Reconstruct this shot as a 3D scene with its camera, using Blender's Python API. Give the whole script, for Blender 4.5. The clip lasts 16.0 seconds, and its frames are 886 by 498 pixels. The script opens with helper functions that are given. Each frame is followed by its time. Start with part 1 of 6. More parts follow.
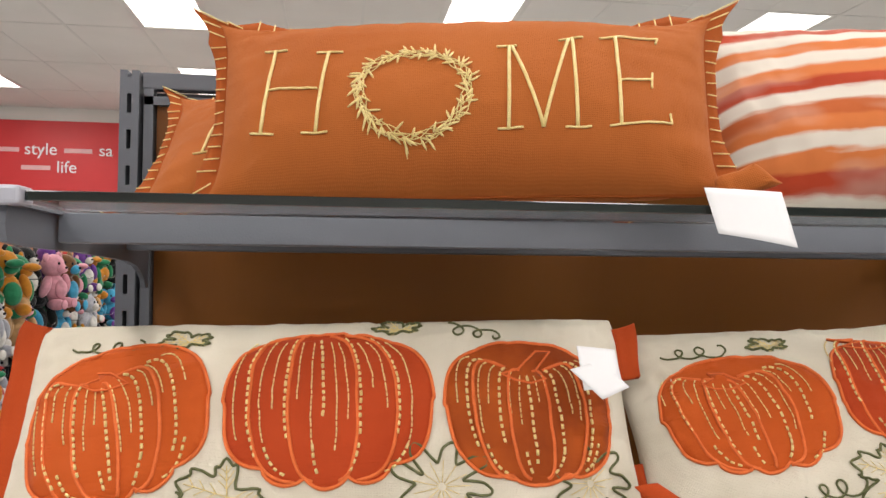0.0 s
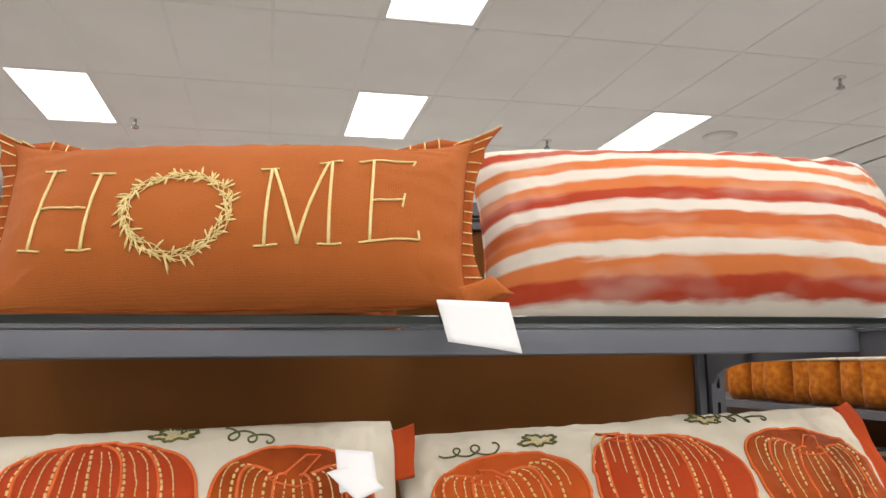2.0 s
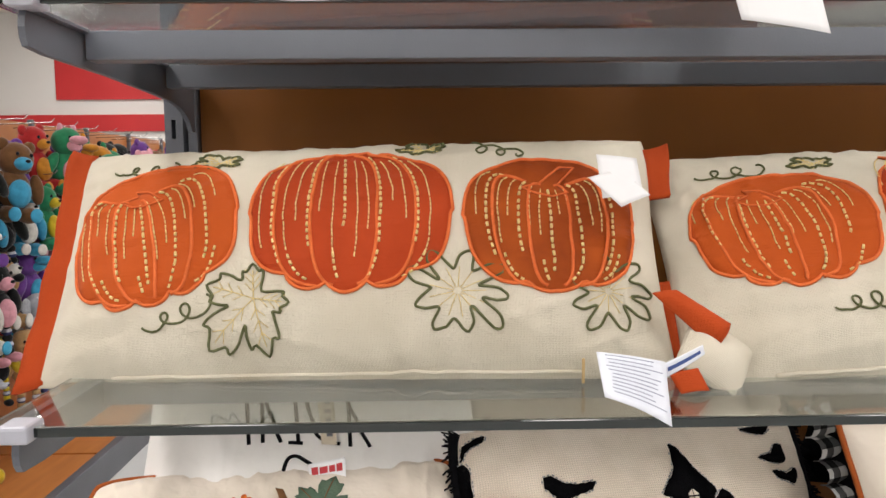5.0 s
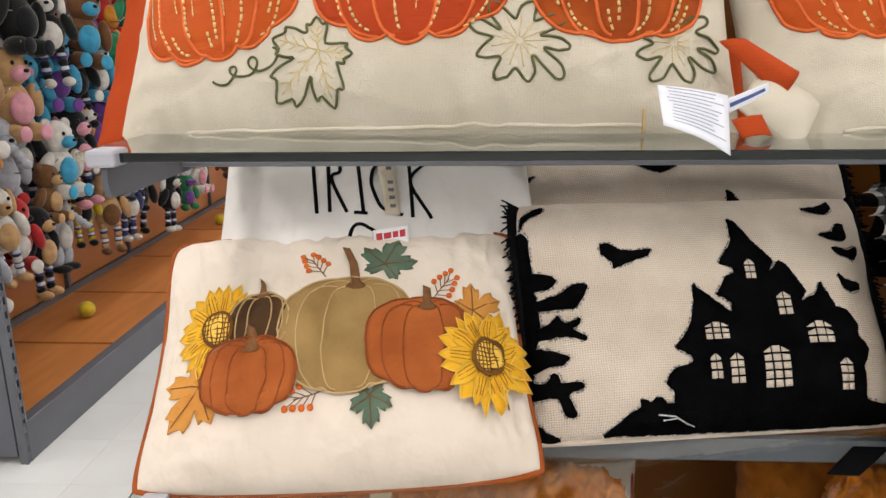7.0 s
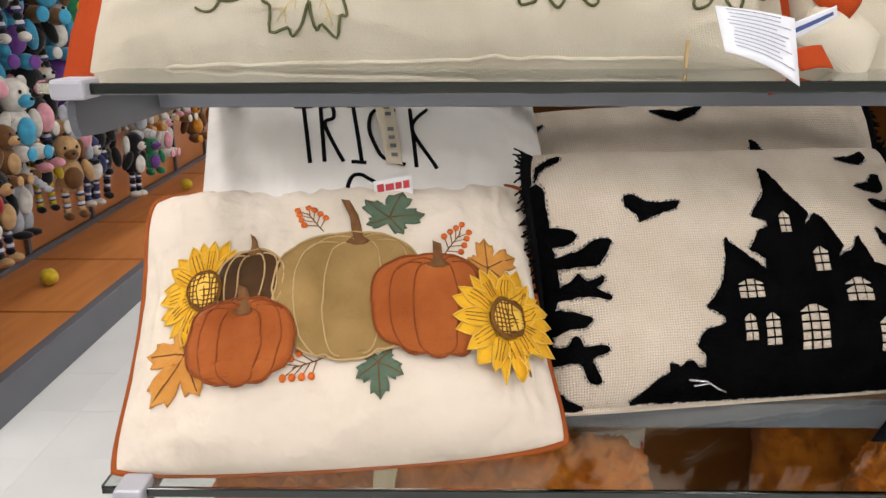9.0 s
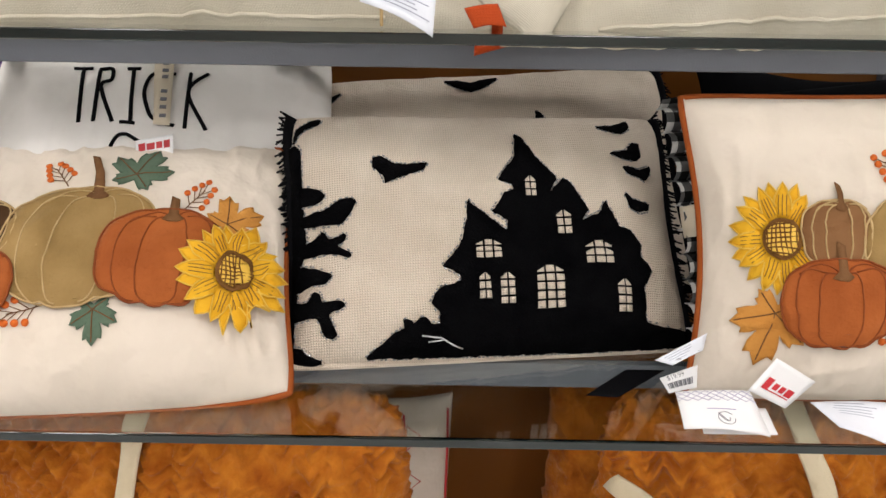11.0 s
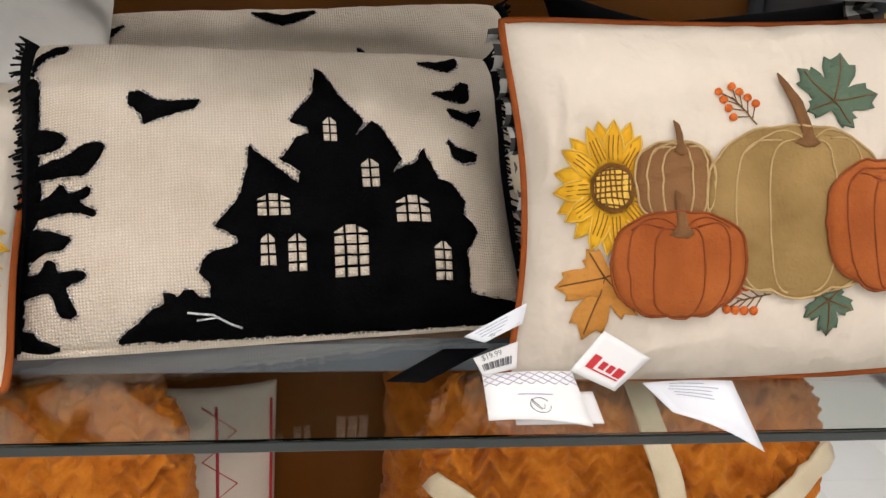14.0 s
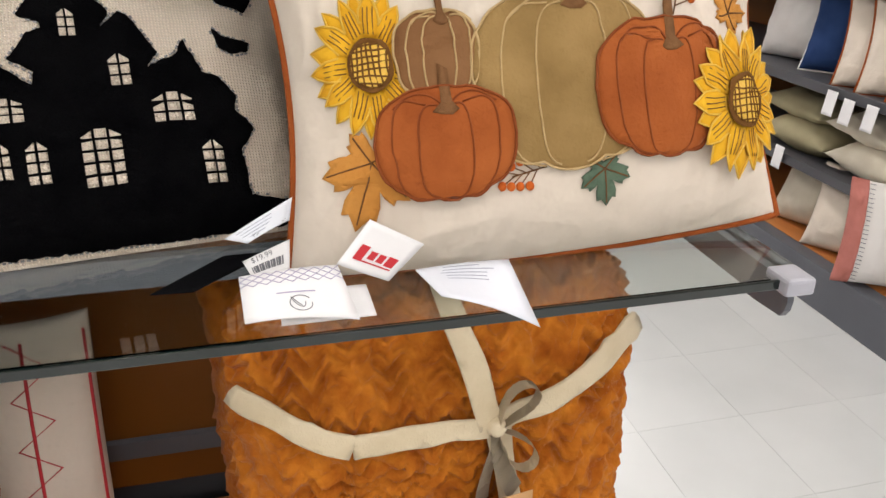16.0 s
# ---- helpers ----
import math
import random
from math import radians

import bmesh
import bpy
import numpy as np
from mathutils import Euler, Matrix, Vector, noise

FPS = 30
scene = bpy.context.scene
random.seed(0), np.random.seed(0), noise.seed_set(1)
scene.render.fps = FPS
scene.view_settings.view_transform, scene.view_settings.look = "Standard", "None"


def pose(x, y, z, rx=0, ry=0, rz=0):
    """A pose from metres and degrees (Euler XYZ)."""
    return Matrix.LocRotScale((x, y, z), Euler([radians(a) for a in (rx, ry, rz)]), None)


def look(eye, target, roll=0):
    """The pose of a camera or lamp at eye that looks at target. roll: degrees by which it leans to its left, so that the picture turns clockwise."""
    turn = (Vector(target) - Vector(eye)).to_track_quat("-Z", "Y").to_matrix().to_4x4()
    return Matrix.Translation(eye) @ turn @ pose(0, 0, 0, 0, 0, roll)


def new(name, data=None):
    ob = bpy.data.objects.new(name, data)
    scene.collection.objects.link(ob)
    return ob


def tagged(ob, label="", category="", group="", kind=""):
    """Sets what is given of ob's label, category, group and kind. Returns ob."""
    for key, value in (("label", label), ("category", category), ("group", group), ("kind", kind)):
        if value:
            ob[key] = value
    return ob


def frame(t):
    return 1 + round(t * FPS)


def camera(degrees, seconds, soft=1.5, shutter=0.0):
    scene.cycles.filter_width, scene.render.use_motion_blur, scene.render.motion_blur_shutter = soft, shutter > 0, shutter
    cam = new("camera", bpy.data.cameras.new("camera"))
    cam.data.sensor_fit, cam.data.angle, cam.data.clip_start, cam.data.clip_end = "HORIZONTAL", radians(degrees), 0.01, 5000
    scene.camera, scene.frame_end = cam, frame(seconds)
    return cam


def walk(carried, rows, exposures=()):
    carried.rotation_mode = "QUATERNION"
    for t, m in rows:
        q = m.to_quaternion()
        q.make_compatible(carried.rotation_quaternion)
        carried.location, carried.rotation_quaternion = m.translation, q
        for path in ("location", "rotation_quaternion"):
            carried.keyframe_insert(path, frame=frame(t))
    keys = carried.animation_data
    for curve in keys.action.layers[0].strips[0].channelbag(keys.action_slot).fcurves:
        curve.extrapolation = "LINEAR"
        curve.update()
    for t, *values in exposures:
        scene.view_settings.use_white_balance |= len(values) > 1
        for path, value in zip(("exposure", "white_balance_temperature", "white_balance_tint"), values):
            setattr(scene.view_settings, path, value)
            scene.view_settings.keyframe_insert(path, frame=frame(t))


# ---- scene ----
cam = camera(60.2, 16.0)
PATH = [
    (0, (0.2947, -1.1293, 1.6387), (0.4560, 0.0591, 1.6775), 0.51),
    (0.5, (0.2816, -1.0849, 1.6611), (0.4986, 0.0908, 1.7636), -0.38),
    (1, (0.3230, -1.0999, 1.6648), (0.5640, 0.0661, 1.8148), -0.14),
    (1.5, (0.3954, -1.1520, 1.6641), (0.6638, 0.0044, 1.8394), -0.30),
    (2, (0.4539, -1.2165, 1.6577), (0.7228, -0.0602, 1.8323), -0.59),
    (2.5, (0.4562, -1.2711, 1.6417), (0.7056, -0.1042, 1.7685), -0.47),
    (3, (0.4339, -1.2501, 1.6056), (0.5900, -0.0608, 1.6406), -0.03),
    (3.5, (0.3788, -1.1809, 1.5731), (0.4803, 0.0142, 1.5377), -0.29),
    (3.7, (0.3608, -1.1531, 1.5641), (0.4453, 0.0428, 1.5123), -0.49),
    (5.8, (0.3701, -1.1367, 1.5325), (0.3620, 0.0532, 1.3780), -0.18),
    (6, (0.3791, -1.1615, 1.5184), (0.3578, 0.0261, 1.3480), -0.15),
    (6.5, (0.3893, -1.2032, 1.4744), (0.3359, -0.0285, 1.2348), -0.07),
    (7, (0.3645, -1.1723, 1.4383), (0.2915, -0.0153, 1.1284), -0.77),
    (7.5, (0.3298, -1.1168, 1.4171), (0.2709, 0.0315, 1.0739), -1.18),
    (8, (0.3087, -1.0852, 1.4126), (0.2768, 0.0593, 1.0533), -0.67),
    (8.5, (0.3020, -1.0815, 1.4069), (0.2839, 0.0622, 1.0440), -0.41),
    (9, (0.3169, -1.1009, 1.4026), (0.2939, 0.0438, 1.0434), -0.27),
    (9.5, (0.3657, -1.1270, 1.3946), (0.3546, 0.0194, 1.0401), -0.26),
    (10, (0.4391, -1.1633, 1.3879), (0.4803, -0.0159, 1.0390), -0.24),
    (10.2, (0.4718, -1.1777, 1.3886), (0.5326, -0.0315, 1.0384), -0.12),
    (12.3, (0.6409, -1.0235, 1.3367), (0.4443, 0.0955, 0.9506), 2.64),
    (12.5, (0.6485, -1.0286, 1.3388), (0.4391, 0.0901, 0.9584), 2.61),
    (13, (0.6619, -1.0233, 1.3394), (0.4905, 0.1108, 0.9866), 1.77),
    (13.5, (0.6650, -1.0175, 1.3268), (0.6115, 0.1273, 0.9712), 1.49),
    (14, (0.6901, -1.0054, 1.3117), (0.8106, 0.1238, 0.9238), 2.34),
    (14.5, (0.7095, -1.0118, 1.3173), (0.9387, 0.1006, 0.9301), 2.58),
    (15, (0.7267, -1.0182, 1.3179), (0.9906, 0.0936, 0.9516), 2.61),
    (15.5, (0.7549, -1.0241, 1.3142), (1.0246, 0.0813, 0.9329), 2.31),
    (16, (0.8019, -0.9942, 1.2831), (1.0554, 0.0630, 0.7750), 0.23),
]
walk(cam, [(t, look(eye, target, roll)) for t, eye, target, roll in PATH])

# ---- world and lamps ----
world = bpy.data.worlds.new("world")
scene.world = world
world.use_nodes = True
world.node_tree.nodes["Background"].inputs[0].default_value = (0.9, 0.95, 1.0, 1)
world.node_tree.nodes["Background"].inputs[1].default_value = 0.02
scene.view_settings.exposure = 0.0
CEIL = 3.67
LAMP_WATTS = 24.4
# rows at negative y are unseen, added on this spacing to light shelf fronts
TROFFERS = [(x, y) for x in (-3.51, -1.07, 1.37, 3.81, 6.25) for y in (7.32, 4.88, 0.0, -2.44)] + [(1.37, 2.44), (6.25, 2.44), (-3.51, 2.44)] + [(x, y) for x in (-3.51, -1.07, 1.37, 3.81, 6.25) for y in (-4.88, -7.32)] + [(x, -9.76) for x in (-1.07, 1.37, 3.81)]
for x, y in TROFFERS:
    lamp = bpy.data.lights.new("troffer_light", "AREA")
    lamp.shape, lamp.size, lamp.size_y = "RECTANGLE", 0.50, 1.13
    lamp.energy, lamp.color = LAMP_WATTS, (1.0, 0.955, 0.93)
    new("troffer_light", lamp).matrix_world = pose(x, y, CEIL - 0.012)


# ---- materials ----
def material(name, color, rough=0.6, metal=0.0, color2=None, scale=8.0, bump=0.0, bump_scale=60.0, weave=0.0, weave_depth=0.3,
             random=0.0, sheen=0.0, detail=4.0, coat=0.0, stretch=(1, 1, 1), coords="Object", spec=None, depth=0.002):
    """A surface with two scales of variation: patches between color and color2, and a fine grain or weave in relief."""
    m = bpy.data.materials.new(name)
    m.use_nodes = True
    n, l = m.node_tree.nodes, m.node_tree.links
    b = n["Principled BSDF"]
    b.inputs["Roughness"].default_value, b.inputs["Metallic"].default_value = rough, metal
    b.inputs["Sheen Weight"].default_value, b.inputs["Sheen Roughness"].default_value = sheen, 0.4
    b.inputs["Coat Weight"].default_value = coat
    b.inputs["Specular IOR Level"].default_value = spec if spec is not None else (0.12 if rough >= 0.69 else 0.5)
    co = n.new("ShaderNodeTexCoord")
    mp = n.new("ShaderNodeMapping")
    mp.inputs["Scale"].default_value = stretch
    l.new(co.outputs[coords], mp.inputs[0])
    big = n.new("ShaderNodeTexNoise")
    big.inputs["Scale"].default_value, big.inputs["Detail"].default_value = scale, detail
    l.new(mp.outputs[0], big.inputs["Vector"])
    ramp = n.new("ShaderNodeValToRGB")
    c2 = color2 or tuple(c * 0.82 for c in color)
    ramp.color_ramp.elements[0].position, ramp.color_ramp.elements[1].position = 0.32, 0.68
    ramp.color_ramp.elements[0].color, ramp.color_ramp.elements[1].color = (*c2, 1), (*color, 1)
    l.new(big.outputs["Fac"], ramp.inputs[0])
    out = ramp.outputs[0]
    fine = n.new("ShaderNodeTexNoise")
    fine.inputs["Scale"].default_value, fine.inputs["Detail"].default_value = bump_scale, 3
    l.new(mp.outputs[0], fine.inputs["Vector"])
    height = fine.outputs["Fac"]
    if weave:
        sep = None
        waves = []
        for axis in ("X", "Z"):
            w = n.new("ShaderNodeTexWave")
            w.bands_direction = axis
            w.inputs["Scale"].default_value = weave
            w.inputs["Distortion"].default_value, w.inputs["Detail"].default_value, w.inputs["Detail Scale"].default_value = 3.2, 2.0, 0.5
            l.new(co.outputs["Object"], w.inputs["Vector"])
            waves.append(w.outputs["Fac"])
        add = n.new("ShaderNodeMath")
        add.operation = "MULTIPLY"
        l.new(waves[0], add.inputs[0]), l.new(waves[1], add.inputs[1])
        mix = n.new("ShaderNodeMix")
        mix.data_type, mix.blend_type = "RGBA", "MULTIPLY"
        mix.inputs["Factor"].default_value = weave_depth
        l.new(out, mix.inputs["A"])
        l.new(add.outputs[0], mix.inputs["B"])
        out = mix.outputs["Result"]
        tot = n.new("ShaderNodeMath")
        tot.operation = "MULTIPLY_ADD"
        l.new(add.outputs[0], tot.inputs[0])
        tot.inputs[1].default_value = 0.6
        l.new(fine.outputs["Fac"], tot.inputs[2])
        height = tot.outputs[0]
    if random:
        info = n.new("ShaderNodeObjectInfo")
        hsv = n.new("ShaderNodeHueSaturation")
        mr = n.new("ShaderNodeMapRange")
        mr.inputs["To Min"].default_value, mr.inputs["To Max"].default_value = 1 - random, 1 + random
        l.new(info.outputs["Random"], mr.inputs["Value"])
        l.new(mr.outputs[0], hsv.inputs["Value"])
        l.new(out, hsv.inputs["Color"])
        out = hsv.outputs[0]
    l.new(out, b.inputs["Base Color"])
    if bump:
        bp = n.new("ShaderNodeBump")
        bp.inputs["Strength"].default_value, bp.inputs["Distance"].default_value = min(1, bump), depth
        l.new(height, bp.inputs["Height"])
        l.new(bp.outputs[0], b.inputs["Normal"])
    return m


def glow(name, color, strength):
    m = bpy.data.materials.new(name)
    m.use_nodes = True
    b = m.node_tree.nodes["Principled BSDF"]
    b.inputs["Base Color"].default_value = (0.8, 0.8, 0.8, 1)
    b.inputs["Emission Color"].default_value, b.inputs["Emission Strength"].default_value = (*color, 1), strength
    return m


def glass(name, tint):
    m = bpy.data.materials.new(name)
    m.use_nodes = True
    b = m.node_tree.nodes["Principled BSDF"]
    b.inputs["Base Color"].default_value = (*tint, 1)
    b.inputs["Roughness"].default_value, b.inputs["IOR"].default_value = 0.03, 1.5
    b.inputs["Transmission Weight"].default_value = 1.0
    return m


STEEL = material("powder_coated_steel", (0.115, 0.120, 0.140), 0.40, 0.1, (0.098, 0.103, 0.12), 5, 0.12, 500)
STEEL_DARK = material("dark_steel", (0.10, 0.10, 0.11), 0.45, 0.3, (0.08, 0.08, 0.09), 5, 0.1, 400)
PANEL = material("brown_back_panel", (0.205, 0.069, 0.008), 0.45, 0, (0.155, 0.050, 0.006), 3, 0.1, 120, stretch=(1, 1, 0.15), spec=0.25)
DECK = material("orange_wood_laminate", (0.52, 0.20, 0.055), 0.35, 0, (0.42, 0.15, 0.04), 5, 0.05, 90, stretch=(4, 0.6, 1))
GLASS = glass("shelf_glass", (0.74, 0.79, 0.77))
GLASS_EDGE = material("dark_glass_edge", (0.003, 0.009, 0.008), 0.12, 0, (0.002, 0.005, 0.005), 3, coat=0.5)
CAP = material("clear_grey_plastic_cap", (0.42, 0.42, 0.47), 0.3, 0, (0.36, 0.36, 0.41), 20)
TILE = material("mineral_ceiling_tile", (0.77, 0.745, 0.705), 0.9, 0, (0.71, 0.685, 0.645), 1.2, 0.3, 220)
GRID = material("white_ceiling_grid", (0.72, 0.70, 0.66), 0.5, 0, (0.66, 0.64, 0.6), 2)
DIFFUSER = glow("troffer_diffuser", (1.0, 0.97, 0.93), 3.0)
VINYL = material("pale_grey_vinyl_floor", (0.63, 0.64, 0.635), 0.32, 0, (0.58, 0.59, 0.585), 3.5, 0.05, 30, random=0.03, detail=8)
WALL = material("painted_wall", (0.80, 0.77, 0.73), 0.8, 0, (0.76, 0.73, 0.69), 1.5, 0.1, 60)
RED = material("red_wall_sign", (0.60, 0.028, 0.030), 0.5, 0, (0.52, 0.022, 0.024), 1.5)
WHITE_PAINT = material("white_lettering", (0.82, 0.80, 0.80), 0.5, 0, (0.76, 0.74, 0.74), 4)


# ---- helpers ----
def part(name, bm, mat, parent=None, label="", smooth=True, place=None):
    """Links a bmesh (or mesh) as one mesh object, under a parent if one is given."""
    if isinstance(bm, bmesh.types.BMesh):
        me = bpy.data.meshes.new(name)
        bm.to_mesh(me)
        bm.free()
    else:
        me = bm
    for m in mat if isinstance(mat, (list, tuple)) else [mat]:
        me.materials.append(m)
    me.polygons.foreach_set("use_smooth", [smooth] * len(me.polygons))
    ob = new(name, me)
    if parent:
        ob.parent = parent
    if place is not None:
        ob.matrix_basis = place
    if label:
        ob["label"] = label
    return ob


def add_box(bm, c, s, bevel=0.0, m=None):
    """A box of size s at c, with bevelled edges, into bm."""
    geo = bmesh.ops.create_cube(bm, size=1.0)
    vs = geo["verts"]
    bmesh.ops.scale(bm, vec=s, verts=vs)
    if bevel:
        es = list({e for v in vs for e in v.link_edges})
        r = bmesh.ops.bevel(bm, geom=es, offset=bevel, segments=2, profile=0.5, affect="EDGES")
        vs = list({v for f in r["faces"] for v in f.verts} | {v for v in vs if v.is_valid})
    bmesh.ops.translate(bm, vec=c, verts=vs)
    if m is not None:
        bmesh.ops.transform(bm, matrix=m, verts=vs)
    return vs


def boxes(*items, bevel=0.0):
    bm = bmesh.new()
    for c, s in items:
        add_box(bm, c, s, bevel)
    return bm


def many_boxes(name, items):
    """One mesh of many plain boxes: centre, size."""
    vs, fs = [], []
    for (x, y, z), (a, b, c) in items:
        k = len(vs)
        vs += [(x + a * i / 2, y + b * j / 2, z + c * h / 2) for i in (-1, 1) for j in (-1, 1) for h in (-1, 1)]
        fs += [tuple(k + q for q in f) for f in ((0, 1, 3, 2), (4, 6, 7, 5), (0, 4, 5, 1), (2, 3, 7, 6), (0, 2, 6, 4), (1, 5, 7, 3))]
    me = bpy.data.meshes.new(name)
    me.from_pydata(vs, [], fs)
    return me


def thing(name, place, label, category, group="", kind=""):
    e = new(name)
    e.empty_display_size = 0.05
    e.matrix_basis = place
    return tagged(e, label, category, group, kind)


def tube(bm, pts, r, sides=6, closed=False):
    """A round cord of radius r (a number or a function of 0..1) along pts."""
    pts = [Vector(p) for p in pts]
    n = len(pts)
    rings = []
    for i, p in enumerate(pts):
        a, b = pts[(i - 1) % n if closed else max(i - 1, 0)], pts[(i + 1) % n if closed else min(i + 1, n - 1)]
        d = (b - a).normalized() if (b - a).length > 1e-9 else Vector((0, 0, 1))
        s = d.cross(Vector((0, 1, 0)))
        s = s.normalized() if s.length > 1e-4 else d.cross(Vector((1, 0, 0))).normalized()
        q = s.cross(d)
        rr = r(i / max(1, n - 1)) if callable(r) else r
        rings.append([bm.verts.new(p + rr * (math.cos(6.2832 * k / sides) * s + math.sin(6.2832 * k / sides) * q)) for k in range(sides)])
    for i in range(n if closed else n - 1):
        a, b = rings[i], rings[(i + 1) % n]
        for k in range(sides):
            bm.faces.new((a[k], a[(k + 1) % sides], b[(k + 1) % sides], b[k]))
    if not closed:
        bm.faces.new(rings[0][::-1]), bm.faces.new(rings[-1])


# ---- building shell ----
X0, X1, Y0, Y1 = -7.0, 11.0, -12.0, 8.95
YM, YL = (Y0 + Y1) / 2, Y1 - Y0
floor = part("floor", boxes(((2, YM, -0.06), (18.0, YL, 0.1))), material("floor_bed", (0.42, 0.42, 0.40), 0.6, 0, (0.36, 0.36, 0.34), 3), smooth=False)
tagged(floor, "pale grey speckled vinyl tile floor with scuffs", "floor", kind="structure")
for nm, c, s in (("wall_north", (2, Y1 + 0.1, 1.85), (18.4, 0.2, 3.9)), ("wall_south", (2, Y0 - 0.1, 1.85), (18.4, 0.2, 3.9)),
                 ("wall_west", (X0 - 0.1, YM, 1.85), (0.2, YL, 3.9)), ("wall_east", (X1 + 0.1, YM, 1.85), (0.2, YL, 3.9))):
    tagged(part(nm, boxes((c, s)), WALL, smooth=False), "plain cream painted shop wall", "wall", kind="structure")


def build_ceiling():
    bm = []
    px, py = 0.61, 1.22
    lit = {(round(x, 1), round(y, 1)) for x, y in TROFFERS}
    x = -1.07 - px * 9
    while x < X1 - 0.2:
        y = -4.88 - py * 5
        while y < Y1:
            if (round(x, 1), round(y, 1)) not in lit:
                bm.append(((x, y, CEIL + 0.01), (px - 0.022, py - 0.022, 0.02)))
            y += py
        x += px
    ob = part("ceiling", many_boxes("ceiling", bm), TILE, smooth=False)
    tagged(ob, "white suspended ceiling of rectangular mineral tiles", "ceiling", kind="structure")
    bm = []
    x = -1.07 - px * 9.5
    while x < X1:
        bm.append(((x, YM, CEIL + 0.004), (0.022, YL, 0.014)))
        x += px
    y = -4.88 - py * 5.5
    while y < Y1:
        bm.append(((2, y, CEIL + 0.0035), (18, 0.022, 0.013)))
        y += py
    tagged(part("ceiling_grid", many_boxes("ceiling_grid", bm), GRID, smooth=False), "white metal ceiling grid bars", "trim", kind="structure")
    tagged(part("ceiling_slab", boxes(((2, YM, CEIL + 0.3), (18.4, YL + 0.2, 0.1))), WALL, smooth=False), "plain slab above the ceiling tiles", "ceiling", kind="structure")


build_ceiling()

for x, y in TROFFERS:
    t = thing("ceiling_light", pose(x, y, CEIL), "lit rectangular fluorescent troffer set in the ceiling", "ceiling light", "ceiling lights")
    part("diffuser", boxes(((0, 0, 0.012), (0.53, 1.16, 0.008))), DIFFUSER, t, "glowing white diffuser", smooth=False)
    part("frame", boxes(((-0.282, 0, 0.008), (0.036, 1.20, 0.016)), ((0.282, 0, 0.008), (0.036, 1.20, 0.016)),
                        ((0, -0.59, 0.008), (0.528, 0.03, 0.016)), ((0, 0.59, 0.008), (0.528, 0.03, 0.016))), GRID, t, smooth=False)


# ---- display gondola with glass shelves ----
BAY, TOP = 1.22, 1.921
FRONT = -0.534
SHELVES = ((1.702, -0.484), (1.352, FRONT), (1.007, FRONT))


def slotted_upright(x, parent):
    """A square post with two faces of slots cut as dark recesses."""
    bm = bmesh.new()
    w, d = 0.026, 0.03
    z = 0.02
    pitch, cut = 0.0508, 0.027
    # side rails and the bridges between the slots
    for sx in (-1, 1):
        add_box(bm, (sx * (w / 2 - 0.005), 0, (TOP) / 2), (0.010, d, TOP))
    while z < TOP:
        add_box(bm, (0, -d / 2 + 0.0015, z), (0.006, 0.003, pitch - cut))
        z += pitch
    add_box(bm, (0, d / 2 - 0.004, TOP / 2), (0.006, 0.008, TOP))
    return part("upright", bm, STEEL, parent, "grey slotted steel upright", smooth=False, place=pose(x, 0, 0))


def bracket(x, z, parent, reach=1.0):
    """Tapered shelf arm with a rounded nose and a curved heel."""
    bm = bmesh.new()
    prof = [(-0.030, 0.0), (-0.51, 0.0)]
    prof += [(-0.520 - 0.010 * math.sin(a), -0.017 + 0.017 * math.cos(a)) for a in (0.5, 1.0, 1.57, 2.1, 2.7)]
    prof += [(-0.49, -0.035), (-0.34, -0.036), (-0.20, -0.040), (-0.13, -0.043), (-0.09, -0.048), (-0.065, -0.055), (-0.045, -0.065), (-0.034, -0.078)]
    prof += [(-0.018, -0.078), (-0.018, 0.0)]
    a = [bm.verts.new((-0.003, y * reach, zz)) for y, zz in prof]
    b = [bm.verts.new((0.003, y * reach, zz)) for y, zz in prof]
    bm.faces.new(a), bm.faces.new(b[::-1])
    for i in range(len(prof)):
        j = (i + 1) % len(prof)
        bm.faces.new((a[j], a[i], b[i], b[j]))
    bmesh.ops.recalc_face_normals(bm, faces=bm.faces)
    # folded top flange on which the glass lies
    add_box(bm, (0, -0.275 * reach, -0.0015), (0.022, 0.49 * reach, 0.003))
    return part("bracket", bm, STEEL, parent, "grey steel bracket arm", smooth=False, place=pose(x, 0, z))


gondola = thing("display_gondola", pose(0, 0, 0), "grey steel shop gondola with brown back panels", "shelving unit")
for x in (0.0, BAY):
    slotted_upright(x, gondola)
part("top_rail", boxes(((BAY / 2, 0.004, TOP - 0.012), (BAY - 0.03, 0.022, 0.024)), bevel=0.002), STEEL, gondola, smooth=False)
for z0, z1 in ((0.44, 1.20), (1.20, TOP - 0.03)):
    part("back_panel", boxes(((BAY / 2, 0.012, (z0 + z1) / 2), (BAY - 0.066, 0.012, z1 - z0 - 0.02))), PANEL, gondola, "plain brown laminate back panel", smooth=False)
bm = boxes(((0.024, 0.004, 1.17), (0.013, 0.02, 1.46)), ((BAY - 0.024, 0.004, 1.17), (0.013, 0.02, 1.46)), ((BAY / 2, 0.004, TOP - 0.040), (BAY - 0.036, 0.02, 0.012)),
           ((BAY / 2, 0.004, 0.525), (BAY - 0.062, 0.02, 0.03)))
part("panel_frame", bm, STEEL, gondola, smooth=False)
part("back_skin", boxes(((BAY / 2, 0.035, 1.0), (BAY, 0.008, 1.8))), STEEL_DARK, gondola, smooth=False)
part("base", boxes(((BAY / 2, -0.25, 0.20), (BAY, 0.50, 0.38)), bevel=0.004), STEEL, gondola, smooth=False)
